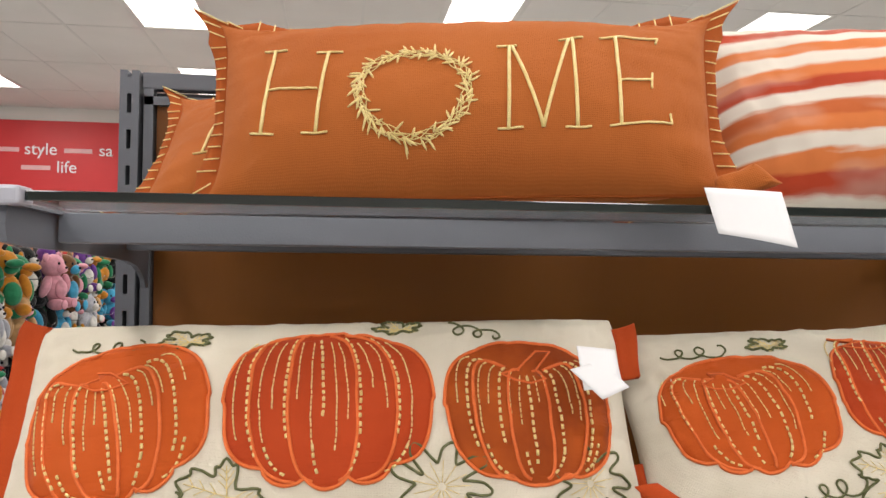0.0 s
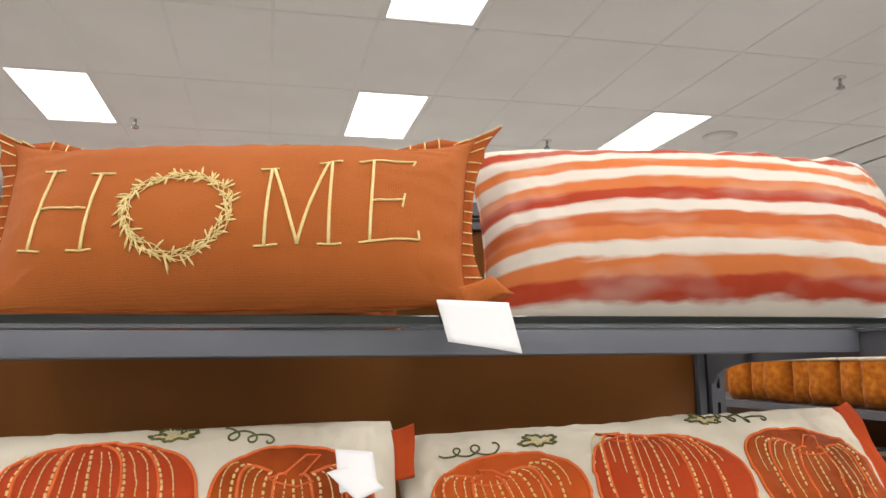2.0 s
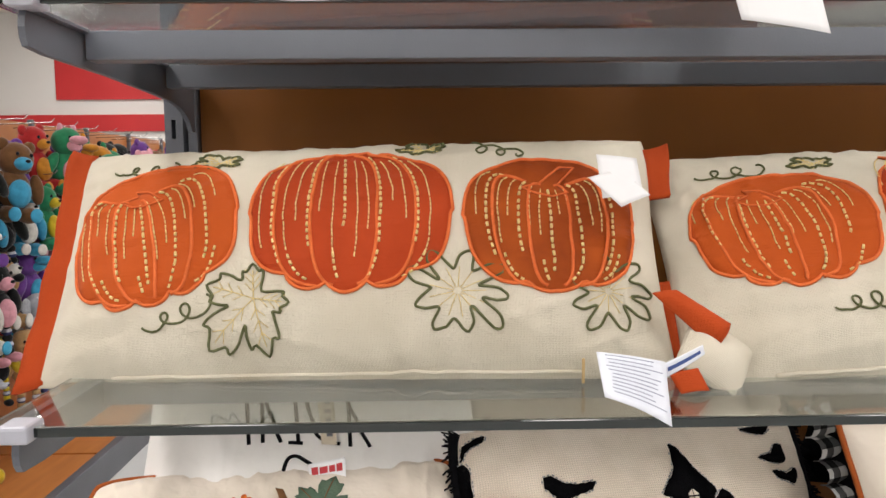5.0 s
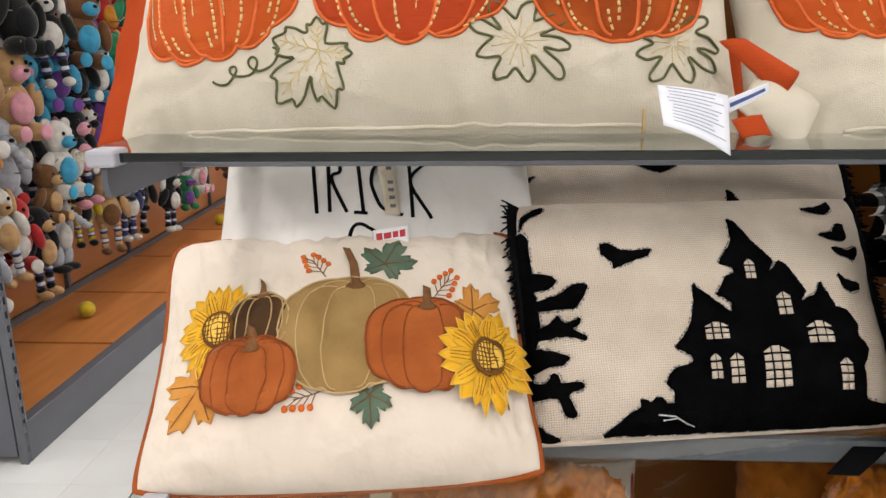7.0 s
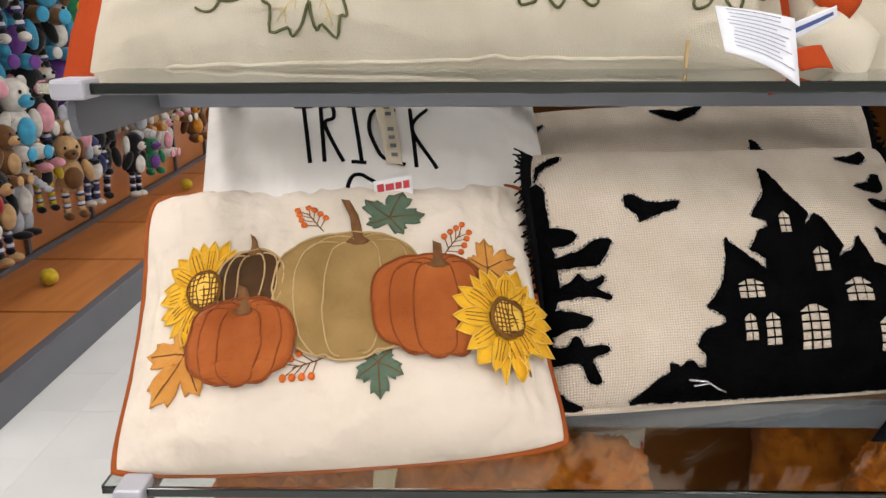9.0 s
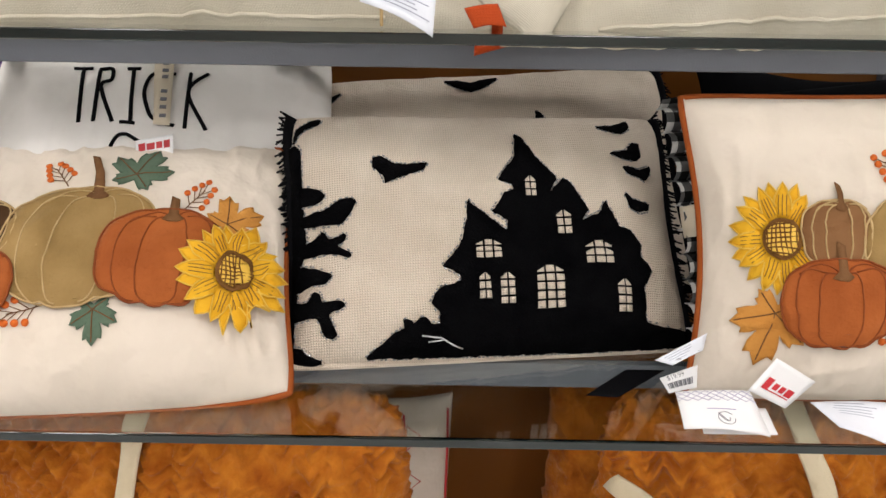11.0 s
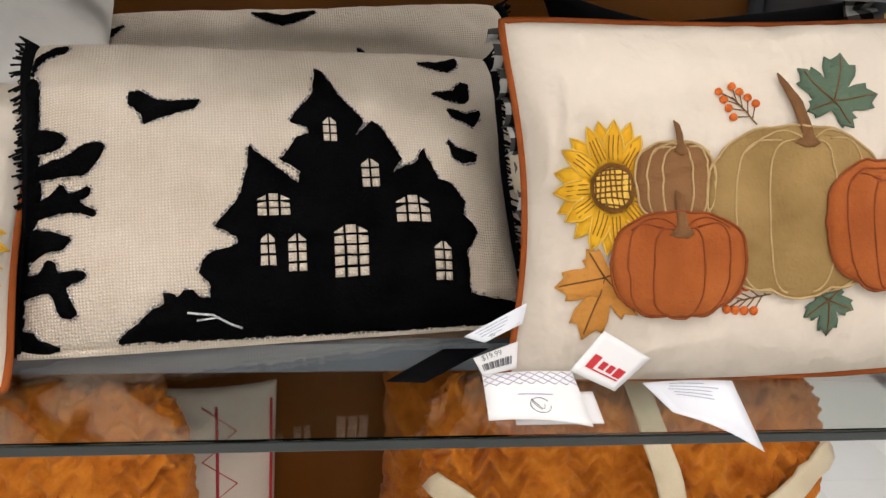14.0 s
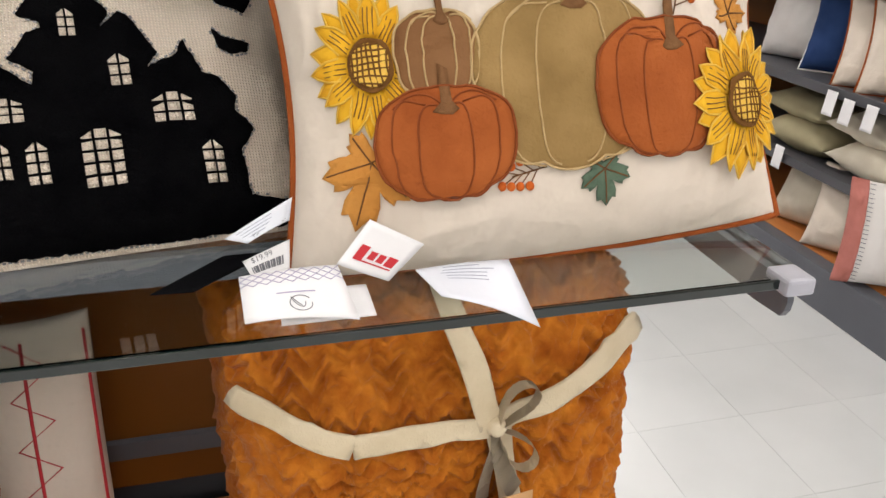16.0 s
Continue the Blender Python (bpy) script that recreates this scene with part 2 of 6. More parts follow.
part("base_deck", boxes(((BAY / 2, -0.25, 0.402), (BAY - 0.01, 0.49, 0.02)), bevel=0.003), DECK, gondola, "orange wood laminate deck", smooth=False)
for z, front in SHELVES:
    s = thing("glass_shelf", pose(0, 0, z), "clear glass shelf with dark front edge on grey brackets", "shelf", "glass shelves of the gondola")
    pane = part("glass_pane", boxes(((BAY / 2, (front - 0.03) / 2, -0.004), (BAY - 0.012, -front - 0.034, 0.008))), GLASS, s, "clear glass pane", smooth=False)
    pane.visible_shadow = False
    part("glass_edge", boxes((((0.047 + BAY - 0.035) / 2, front - 0.001, -0.004), (BAY - 0.035 - 0.047, 0.003, 0.0085)), bevel=0.001), GLASS_EDGE, s, "dark polished glass edge", smooth=False)
    for x, sx in ((0.028, 1), (BAY - 0.016, -1)):
        bracket(x, -0.0085, s, front / FRONT)
        part("end_cap", boxes(((x + sx * 0.006, front + 0.003, -0.004), (0.026, 0.030, 0.015)), bevel=0.003), CAP, s, "pale plastic end cap", smooth=False)
    part("front_bar", boxes(((BAY / 2 + 0.006, -0.368, -0.023), (BAY - 0.056, 0.012, 0.028)), ((BAY / 2 + 0.006, -0.361, -0.036), (BAY - 0.056, 0.022, 0.003)), bevel=0.001), STEEL, s, "grey steel cross bar", smooth=False)
    part("rear_bar", boxes(((BAY / 2 + 0.006, -0.138, -0.023), (BAY - 0.056, 0.012, 0.028)), ((BAY / 2 + 0.006, -0.131, -0.036), (BAY - 0.056, 0.022, 0.003)), bevel=0.001), STEEL, s, "grey steel cross bar", smooth=False)


# ---- cushions ----
def cushion_shape(W, H, D, pinch_u=0.05, pinch_v=0.06, sag=0.15, seed=0.0, wrinkle=0.004, power=2.6, crisp=2.0, corner=0.0, taper=0.0, crease=0.0, low=0.35, foot=0.15):
    """The surface of a stuffed cover: local x across, z up, y back; a and b in metres from the middle, off metres proud of the cloth."""
    def raw(a, b, side):
        u, v = max(-1, min(1, 2 * a / W)), max(-1, min(1, 2 * b / H))
        full = max(0.0, (1 - abs(u) ** power) * (1 - abs(v) ** power)) ** 0.62
        th = 0.5 * D * full * (1 - sag * v)
        edge = 1 - full
        w = noise.noise(Vector((a * 9 + seed, b * 9, seed))) + 0.5 * noise.noise(Vector((a * 30, b * 12 + seed, seed)))
        w += edge * 1.2 * noise.noise(Vector((a * 42, b * 16, seed + 3)) if abs(v) > abs(u) else Vector((a * 16, b * 42, seed + 3)))
        if crease:
            for k, (fa, fb, tilt) in enumerate(((26, 7, 0.5), (8, 24, -0.3), (34, 10, -0.8))):
                q = noise.noise(Vector((a * fa + b * fb * tilt, b * fb - a * fa * 0.2 * tilt, seed + 7 * k)))
                th += crease * max(0.0, 1 - abs(q) * 5.5) * (0.35 + edge) * min(1.0, full * 2.2) * (0.5 + noise.noise(Vector((a * 6, b * 6, seed + k))))
        th += wrinkle * w * min(1.0, full * 3)
        cut = 1 - corner * (u * v) ** 6 * (1 if v > 0 else foot)
        x = a * (1 + taper * v) * cut * (1 - pinch_u * (1 - abs(v) ** crisp) * abs(u) ** 1.5)
        z = b * cut * (1 - pinch_v * (1 if v > 0 else low) * (1 - abs(u) ** crisp) * abs(v) ** 1.5)
        return Vector((x, -side * th, z))

    def at(a, b, off=0.0, side=1):
        p = raw(a, b, side)
        if off:
            e = 0.004
            n = (raw(a + e, b, side) - raw(a - e, b, side)).cross(raw(a, b + e, side) - raw(a, b - e, side))
            if n.length > 1e-12:
                n.normalize()
                if n.y * side > 0:
                    n = -n
                p = p + off * n
        return p
    at.W, at.H, at.D = W, H, D
    return at


def cushion_body(S, nu=110, nv=72):
    bm = bmesh.new()
    us = [math.sin(math.pi / 2 * (2 * i / nu - 1)) * 0.5 + (2 * i / nu - 1) * 0.5 for i in range(nu + 1)]
    vs = [math.sin(math.pi / 2 * (2 * j / nv - 1)) * 0.5 + (2 * j / nv - 1) * 0.5 for j in range(nv + 1)]
    front = [[bm.verts.new(S(u * S.W / 2, v * S.H / 2)) for u in us] for v in vs]
    back = [[front[j][i] if i in (0, nu) or j in (0, nv) else bm.verts.new(S(us[i] * S.W / 2, vs[j] * S.H / 2, 0, -1)) for i in range(nu + 1)] for j in range(nv + 1)]
    for j in range(nv):
        for i in range(nu):
            bm.faces.new((front[j][i], front[j][i + 1], front[j + 1][i + 1], front[j + 1][i]))
            bm.faces.new((back[j][i], back[j + 1][i], back[j + 1][i + 1], back[j][i + 1]))
    return bm


def edge_loop(S, n=60, grow=0.0):
    """Points along the seam of a cushion, anticlockwise from the lower left."""
    w, h = S.W / 2, S.H / 2
    pts = []
    for k in range(n):
        pts.append((-w + 2 * w * k / n, -h))
    for k in range(n // 2):
        pts.append((w, -h + 4 * h * k / n))
    for k in range(n):
        pts.append((w - 2 * w * k / n, h))
    for k in range(n // 2):
        pts.append((-w, h - 4 * h * k / n))
    out = []
    for a, b in pts:
        p = S(a, b)
        p.x *= 1 + grow / w
        p.z *= 1 + grow / h
        out.append(p)
    return out


# cushions: width, height, depth, pinch across and up, sag, seed, wrinkle, then the pose
CUSHIONS = {
    "home": (cushion_shape(0.541, 0.243, 0.14, 0.06, 0.30, 0.2, 1.0, 0.004, 2.6, 5.0, 0.0, 0.05, 0.0025, 0.0, 0.1), pose(0.423, -0.336, 1.8215, -27.5, -0.8, -9.5)),
    "home_behind": (cushion_shape(0.565, 0.295, 0.12, 0.06, 0.34, 0.2, 5.0, 0.004, 2.6, 5.0, 0.0, 0.05, 0.002), pose(0.344, -0.175, 1.790, -50, 0, -8)),
    "stripe": (cushion_shape(0.62, 0.280, 0.16, 0.05, 0.05, 0.2, 2.0, 0.006, 2.8, 2.0, 0.06, 0.0, 0.003), pose(1.018, -0.305, 1.826, -28, 0, -5)),
    "pumpkin_left": (cushion_shape(0.646, 0.277, 0.13, 0.03, 0.04, 0.2, 3.0, 0.006, 2.8, 2.0, 0.03, 0.0, 0.0055, 0.0, 0.3), pose(0.289, -0.324, 1.464, -29.9, -1.1, -3.8)),
    "pumpkin_right": (cushion_shape(0.665, 0.285, 0.13, 0.03, 0.05, 0.2, 4.0, 0.007, 2.8, 2.0, 0.03, 0.0, 0.0055), pose(0.941, -0.325, 1.463, -36, -2, 0)),
    "trick": (cushion_shape(0.415, 0.36, 0.11, 0.03, 0.03, 0.1, 6.0, 0.004, 2.6, 2.0, 0.05, 0.0, 0.003), pose(0.226, -0.222, 1.207, -50, 1.4, 9)),
    "harvest_left": (cushion_shape(0.425, 0.305, 0.12, 0.07, 0.03, 0.15, 7.0, 0.007, 3.0, 2.0, 0.07, 0.0, 0.006, -2.0, 0.5), pose(0.201, -0.381, 1.110, -47.9, -0.5, 6.6)),
    "haunted": (cushion_shape(0.446, 0.283, 0.11, 0.04, 0.03, 0.15, 8.0, 0.004, 3.2, 2.0, 0.04, 0.0, 0.003, 0.2, 0.3), pose(0.615, -0.303, 1.130, -32.3, 0.8, 10.1)),
    "haunted_behind": (cushion_shape(0.49, 0.31, 0.10, 0.04, 0.04, 0.15, 9.0, 0.004, 2.8, 2.0, 0.06, 0.0, 0.002), pose(0.626, -0.150, 1.158, -34, -3.5, 3)),
    "gingham": (cushion_shape(0.38, 0.29, 0.09, 0.04, 0.04, 0.1, 10.0, 0.002), pose(1.020, -0.288, 1.160, -20, -6, 6)),
    "harvest_right": (cushion_shape(0.436, 0.302, 0.12, 0.10, 0.06, 0.15, 11.0, 0.005, 3.0, 2.0, 0.03, 0.0, 0.0055, -0.8, 0.3), pose(1.019, -0.396, 1.156, -19.5, -2.1, 0.2)),
}
from mathutils.geometry import tessellate_polygon


# ---- cloth and thread ----
def printed_stripes(name):
    """Brushed horizontal stripes printed on white cotton."""
    m = material(name, (0.8, 0.78, 0.74), 0.9, 0, None, 8, 0.2, 260, weave=420, weave_depth=0.12, sheen=0.06)
    n, l = m.node_tree.nodes, m.node_tree.links
    b = n["Principled BSDF"]
    co = n.new("ShaderNodeTexCoord")
    sep = n.new("ShaderNodeSeparateXYZ")
    l.new(co.outputs["Object"], sep.inputs[0])
    mp = n.new("ShaderNodeMapping")
    mp.inputs["Scale"].default_value = (9, 1, 60)
    l.new(co.outputs["Object"], mp.inputs[0])
    nz = n.new("ShaderNodeTexNoise")
    nz.inputs["Scale"].default_value, nz.inputs["Detail"].default_value = 1.4, 6
    l.new(mp.outputs[0], nz.inputs["Vector"])
    wob = n.new("ShaderNodeMath")
    wob.operation = "MULTIPLY_ADD"
    wob.inputs[1].default_value = 0.055
    l.new(nz.outputs["Fac"], wob.inputs[0])
    pos = n.new("ShaderNodeMapRange")
    pos.inputs["From Min"].default_value, pos.inputs["From Max"].default_value = -0.15, 0.15
    pos.inputs["To Min"].default_value, pos.inputs["To Max"].default_value = -0.03, 0.97
    l.new(sep.outputs["Z"], pos.inputs["Value"])
    l.new(pos.outputs[0], wob.inputs[2])
    ramp = n.new("ShaderNodeValToRGB")
    white, orange, red, rust = (0.64, 0.58, 0.50), (0.56, 0.165, 0.05), (0.38, 0.05, 0.02), (0.46, 0.115, 0.035)
    bands = [white, red, orange, white, orange, rust, white, red, orange, white, orange, white, red, white, orange]
    el = ramp.color_ramp.elements
    el[0].position, el[0].color = 0.0, (*bands[0], 1)
    el[1].position, el[1].color = 1.0, (*bands[-1], 1)
    for i, c in enumerate(bands):
        for f in (0.12, 0.88):
            p = (i + f) / len(bands)
            if 0 < p < 1 and not (i == 0 and f < 0.5) and not (i == len(bands) - 1 and f > 0.5):
                el.new(p).color = (*c, 1)
    l.new(wob.outputs[0], ramp.inputs[0])
    fade = n.new("ShaderNodeTexNoise")
    fade.inputs["Scale"].default_value = 9
    mp2 = n.new("ShaderNodeMapping")
    mp2.inputs["Scale"].default_value = (1, 1, 3)
    l.new(co.outputs["Object"], mp2.inputs[0])
    l.new(mp2.outputs[0], fade.inputs["Vector"])
    fr = n.new("ShaderNodeMapRange")
    fr.inputs["From Min"].default_value, fr.inputs["From Max"].default_value, fr.inputs["To Max"].default_value = 0.5, 0.75, 0.30
    l.new(fade.outputs["Fac"], fr.inputs["Value"])
    mix = n.new("ShaderNodeMix")
    mix.data_type = "RGBA"
    mix.inputs["B"].default_value = (*white, 1)
    l.new(fr.outputs[0], mix.inputs["Factor"])
    l.new(ramp.outputs[0], mix.inputs["A"])
    l.new(mix.outputs["Result"], b.inputs["Base Color"])
    return m


def checked(name, pitch, light, mid, dark, axes=("X", "Z")):
    """A woven check of two crossing bands."""
    m = material(name, light, 0.9, 0, None, 8, 0.2, 300, sheen=0.06)
    n, l = m.node_tree.nodes, m.node_tree.links
    co = n.new("ShaderNodeTexCoord")
    sep = n.new("ShaderNodeSeparateXYZ")
    l.new(co.outputs["Object"], sep.inputs[0])
    parts_ = []
    for ax in axes:
        k = n.new("ShaderNodeMath")
        k.operation = "PINGPONG"
        k.inputs[1].default_value = pitch
        l.new(sep.outputs[ax], k.inputs[0])
        g = n.new("ShaderNodeMath")
        g.operation = "GREATER_THAN"
        g.inputs[1].default_value = pitch / 2
        l.new(k.outputs[0], g.inputs[0])
        parts_.append(g.outputs[0])
    add = n.new("ShaderNodeMath")
    l.new(parts_[0], add.inputs[0]), l.new(parts_[1], add.inputs[1])
    half = n.new("ShaderNodeMath")
    half.operation = "MULTIPLY"
    half.inputs[1].default_value = 0.5
    l.new(add.outputs[0], half.inputs[0])
    ramp = n.new("ShaderNodeValToRGB")
    ramp.color_ramp.interpolation = "CONSTANT"
    el = ramp.color_ramp.elements
    el[0].position, el[0].color = 0.0, (*light, 1)
    el[1].position, el[1].color = 0.8, (*dark, 1)
    el.new(0.3).color = (*mid, 1)
    l.new(half.outputs[0], ramp.inputs[0])
    l.new(ramp.outputs[0], n["Principled BSDF"].inputs["Base Color"])
    return m


RUST = material("rust_ribbed_cotton", (0.47, 0.135, 0.030), 0.88, 0, (0.42, 0.112, 0.024), 5, 0.35, 350, weave=170, weave_depth=0.18, sheen=0.06)
RUST_EDGE = material("rust_flange_cotton", (0.36, 0.085, 0.018), 0.9, 0, (0.31, 0.07, 0.014), 12, 0.3, 300)
GOLD = material("pale_gold_thread", (0.84, 0.68, 0.30), 0.5, 0, (0.74, 0.56, 0.21), 120, 0.6, 900, sheen=0.08)
LINEN = material("natural_linen", (0.69, 0.63, 0.52), 0.92, 0, (0.60, 0.54, 0.43), 12, 0.4, 220, weave=230, weave_depth=0.05, sheen=0.06)
COTTON = material("cream_cotton", (0.745, 0.655, 0.565), 0.9, 0, (0.685, 0.60, 0.505), 9, 0.6, 26, sheen=0.06, depth=0.010)
WHITE_COTTON = material("white_cotton", (0.79, 0.76, 0.735), 0.9, 0, (0.70, 0.67, 0.64), 5, 0.4, 20, sheen=0.06, depth=0.008)
OPEN_WEAVE = material("cream_open_weave", (0.91, 0.785, 0.66), 0.95, 0, (0.82, 0.69, 0.565), 22, 1.0, 150, weave=120, weave_depth=0.24, sheen=0.06)
TUFT = material("black_tufted_wool", (0.0035, 0.0035, 0.004), 0.95, 0, (0.0015, 0.0015, 0.002), 40, 1.0, 420, spec=0.02)
BLACK_COTTON = material("black_cotton", (0.006, 0.006, 0.007), 0.9, 0, (0.004, 0.004, 0.005), 8, 0.2, 300, spec=0.03)
SEQUIN = material("silver_thread", (0.80, 0.80, 0.81), 0.22, 0.6, (0.40, 0.40, 0.42), 300)
STRIPES = printed_stripes("brushed_stripe_print")
GINGHAM = checked("black_white_gingham", 0.011, (0.62, 0.61, 0.6), (0.10, 0.10, 0.10), (0.008, 0.008, 0.008))
PIPING = material("rust_piping", (0.34, 0.085, 0.020), 0.8, 0, (0.27, 0.065, 0.014), 30, 0.5, 500)
PK_ORANGE = material("orange_pumpkin_felt", (0.58, 0.105, 0.018), 0.85, 0, (0.50, 0.085, 0.014), 8, 0.3, 300, weave=300, weave_depth=0.14, sheen=0.06)
PK_RED = material("red_orange_pumpkin_felt", (0.50, 0.065, 0.016), 0.85, 0, (0.42, 0.05, 0.012), 8, 0.3, 300, weave=300, weave_depth=0.2, sheen=0.06)
PK_BROWN = material("rust_pumpkin_sateen", (0.38, 0.072, 0.009), 0.7, 0, (0.22, 0.036, 0.005), 16, 0.2, 200, sheen=0.08)
PK_RIM = material("bright_orange_stitch", (0.74, 0.17, 0.05), 0.7, 0, (0.62, 0.13, 0.035), 90, 0.5, 800)
FLANGE = material("orange_red_flange", (0.52, 0.075, 0.016), 0.85, 0, (0.44, 0.058, 0.012), 9, 0.4, 300, weave=260, weave_depth=0.2)
VINE = material("olive_chain_stitch", (0.15, 0.155, 0.075), 0.8, 0, (0.085, 0.09, 0.035), 90, 0.6, 700)
VELVET_TAN = material("olive_tan_velvet", (0.36, 0.23, 0.09), 0.75, 0, (0.22, 0.135, 0.045), 15, 0.4, 300, sheen=0.10, detail=6)
VELVET_ORANGE = material("burnt_orange_velvet", (0.42, 0.118, 0.028), 0.75, 0, (0.28, 0.068, 0.014), 16, 0.4, 300, sheen=0.12, detail=6)
# one brown velvet twice: the pile's lit and shaded lie put into the colour
VELVET_BROWN = material("brown_velvet", (0.27, 0.135, 0.058), 0.7, 0, (0.19, 0.088, 0.034), 12, 0.3, 300, sheen=0.06)
VELVET_BROWN_SHADED = material("brown_velvet_shaded_pile", (0.085, 0.042, 0.016), 0.7, 0, (0.05, 0.023, 0.008), 14, 0.3, 300, sheen=0.1)
RUST_THREAD = material("rust_thread", (0.27, 0.07, 0.02), 0.7, 0, (0.21, 0.05, 0.014), 90, 0.4, 700)
PETAL = material("yellow_petal_cloth", (0.80, 0.46, 0.030), 0.8, 0, (0.72, 0.36, 0.018), 22, 0.4, 400, sheen=0.05)
PETAL_EDGE = material("yellow_satin_stitch", (0.80, 0.50, 0.07), 0.5, 0, (0.76, 0.46, 0.05), 60, 0.5, 900)
SEED = material("brown_seed_disc", (0.19, 0.085, 0.022), 0.85, 0, (0.14, 0.06, 0.015), 60, 0.5, 500)
BROWN_THREAD = material("brown_thread", (0.21, 0.10, 0.04), 0.7, 0, (0.16, 0.075, 0.03), 90, 0.4, 700)
TAN_THREAD = material("tan_thread", (0.52, 0.36, 0.17), 0.6, 0, (0.44, 0.29, 0.12), 90, 0.4, 700)
LEAF_GREEN = material("grey_green_leaf_cloth", (0.115, 0.165, 0.115), 0.85, 0, (0.085, 0.13, 0.09), 30, 0.5, 400)
LEAF_AMBER = material("amber_leaf_cloth", (0.62, 0.29, 0.07), 0.85, 0, (0.52, 0.22, 0.045), 30, 0.5, 300)
BERRY = material("orange_berry_thread", (0.70, 0.16, 0.03), 0.7, 0, (0.60, 0.12, 0.02), 60, 0.4, 700)
PAPER = material("white_tag_card", (0.82, 0.81, 0.82), 0.55, 0, (0.78, 0.77, 0.78), 8, 0.05, 60)
SATIN = material("white_satin_label", (0.74, 0.76, 0.82), 0.35, 0, (0.68, 0.70, 0.77), 20, 0.1, 200)
INK = material("grey_print", (0.16, 0.16, 0.18), 0.6)
RED_INK = material("red_print", (0.55, 0.02, 0.03), 0.5)
CREAM_TAPE = material("cream_woven_tape", (0.66, 0.58, 0.46), 0.8, 0, (0.60, 0.52, 0.40), 20, 0.3, 400)


# ---- applique and embroidery on a curved cloth ----
def spread(S, outline, off=0.0012, step=0.011, wall=0.0016):
    """A cloth piece of the given outline (a, b pairs) that follows the surface S, with a turned-down rim."""
    bm = bmesh.new()
    vs = [bm.verts.new((a, 0, b)) for a, b in outline]
    for tri in tessellate_polygon([[Vector((a, b, 0)) for a, b in outline]]):
        try:
            bm.faces.new([vs[i] for i in tri])
        except ValueError:
            pass
    for _ in range(6):
        long = [e for e in bm.edges if e.calc_length() > step]
        if not long:
            break
        bmesh.ops.subdivide_edges(bm, edges=long, cuts=1)
        bm.normal_update()
        bmesh.ops.triangulate(bm, faces=[f for f in bm.faces if len(f.verts) > 3])
    rim = [e for e in bm.edges if e.is_boundary]
    made = bmesh.ops.extrude_edge_only(bm, edges=rim)["geom"]
    low = {g for g in made if isinstance(g, bmesh.types.BMVert)}
    for v in bm.verts:
        v.co = S(v.co.x, v.co.z, off - wall if v in low else off)
    bmesh.ops.recalc_face_normals(bm, faces=bm.faces)
    return bm


def raised(S, cx, cy, rx, ry, high, lobes=4.0, turn=0.0):
    """The surface S with a padded pumpkin on it, in soft lobes."""
    c, s = math.cos(turn), math.sin(turn)

    def at(a, b, off=0.0, side=1):
        x, y = ((a - cx) * c + (b - cy) * s) / rx, (-(a - cx) * s + (b - cy) * c) / ry
        dome = max(0.0, 1 - x * x - y * y) ** 0.5
        return S(a, b, off + high * dome * (0.62 + 0.38 * abs(math.cos(lobes * math.pi / 2 * x / max(0.35, math.sqrt(max(0.0, 1 - 0.6 * y * y)))))), side)
    return at


def sew(bm, S, pts, r=0.0011, off=0.0022, closed=False, sides=5):
    """A line of thread along pts (a, b pairs) on S."""
    tube(bm, [S(a, b, off) for a, b in pts], r, sides, closed)


def dashes(bm, S, pts, r=0.0009, off=0.0026, fill=0.62, length=0.006, fade=0.0):
    """Short stitches along pts."""
    d = [0.0]
    for p, q in zip(pts, pts[1:]):
        d.append(d[-1] + math.hypot(q[0] - p[0], q[1] - p[1]))

    def where(s):
        for i in range(len(pts) - 1):
            if s <= d[i + 1]:
                f = (s - d[i]) / max(1e-9, d[i + 1] - d[i])
                return (pts[i][0] + f * (pts[i + 1][0] - pts[i][0]), pts[i][1] + f * (pts[i + 1][1] - pts[i][1]))
        return pts[-1]
    s = length * 0.3
    while s + length * fill < d[-1]:
        if random.random() > fade * s / d[-1]:
            sew(bm, S, [where(s), where(s + length * fill * random.uniform(0.8, 1.15))], r, off, sides=4)
        s += length


def bezier(p, q, r, n=14):
    return [((1 - t) ** 2 * p[0] + 2 * t * (1 - t) * q[0] + t * t * r[0], (1 - t) ** 2 * p[1] + 2 * t * (1 - t) * q[1] + t * t * r[1]) for t in [i / n for i in range(n + 1)]]


def smooth_line(pts, n=5):
    """A soft curve through pts."""
    out = []
    for i in range(len(pts) - 1):
        p0, p1, p2, p3 = pts[max(i - 1, 0)], pts[i], pts[i + 1], pts[min(i + 2, len(pts) - 1)]
        for k in range(n):
            t = k / n
            out.append(tuple(0.5 * (2 * p1[c] + (p2[c] - p0[c]) * t + (2 * p0[c] - 5 * p1[c] + 4 * p2[c] - p3[c]) * t * t + (3 * p1[c] - p0[c] - 3 * p2[c] + p3[c]) * t ** 3) for c in (0, 1)))
    return out + [tuple(pts[-1])]


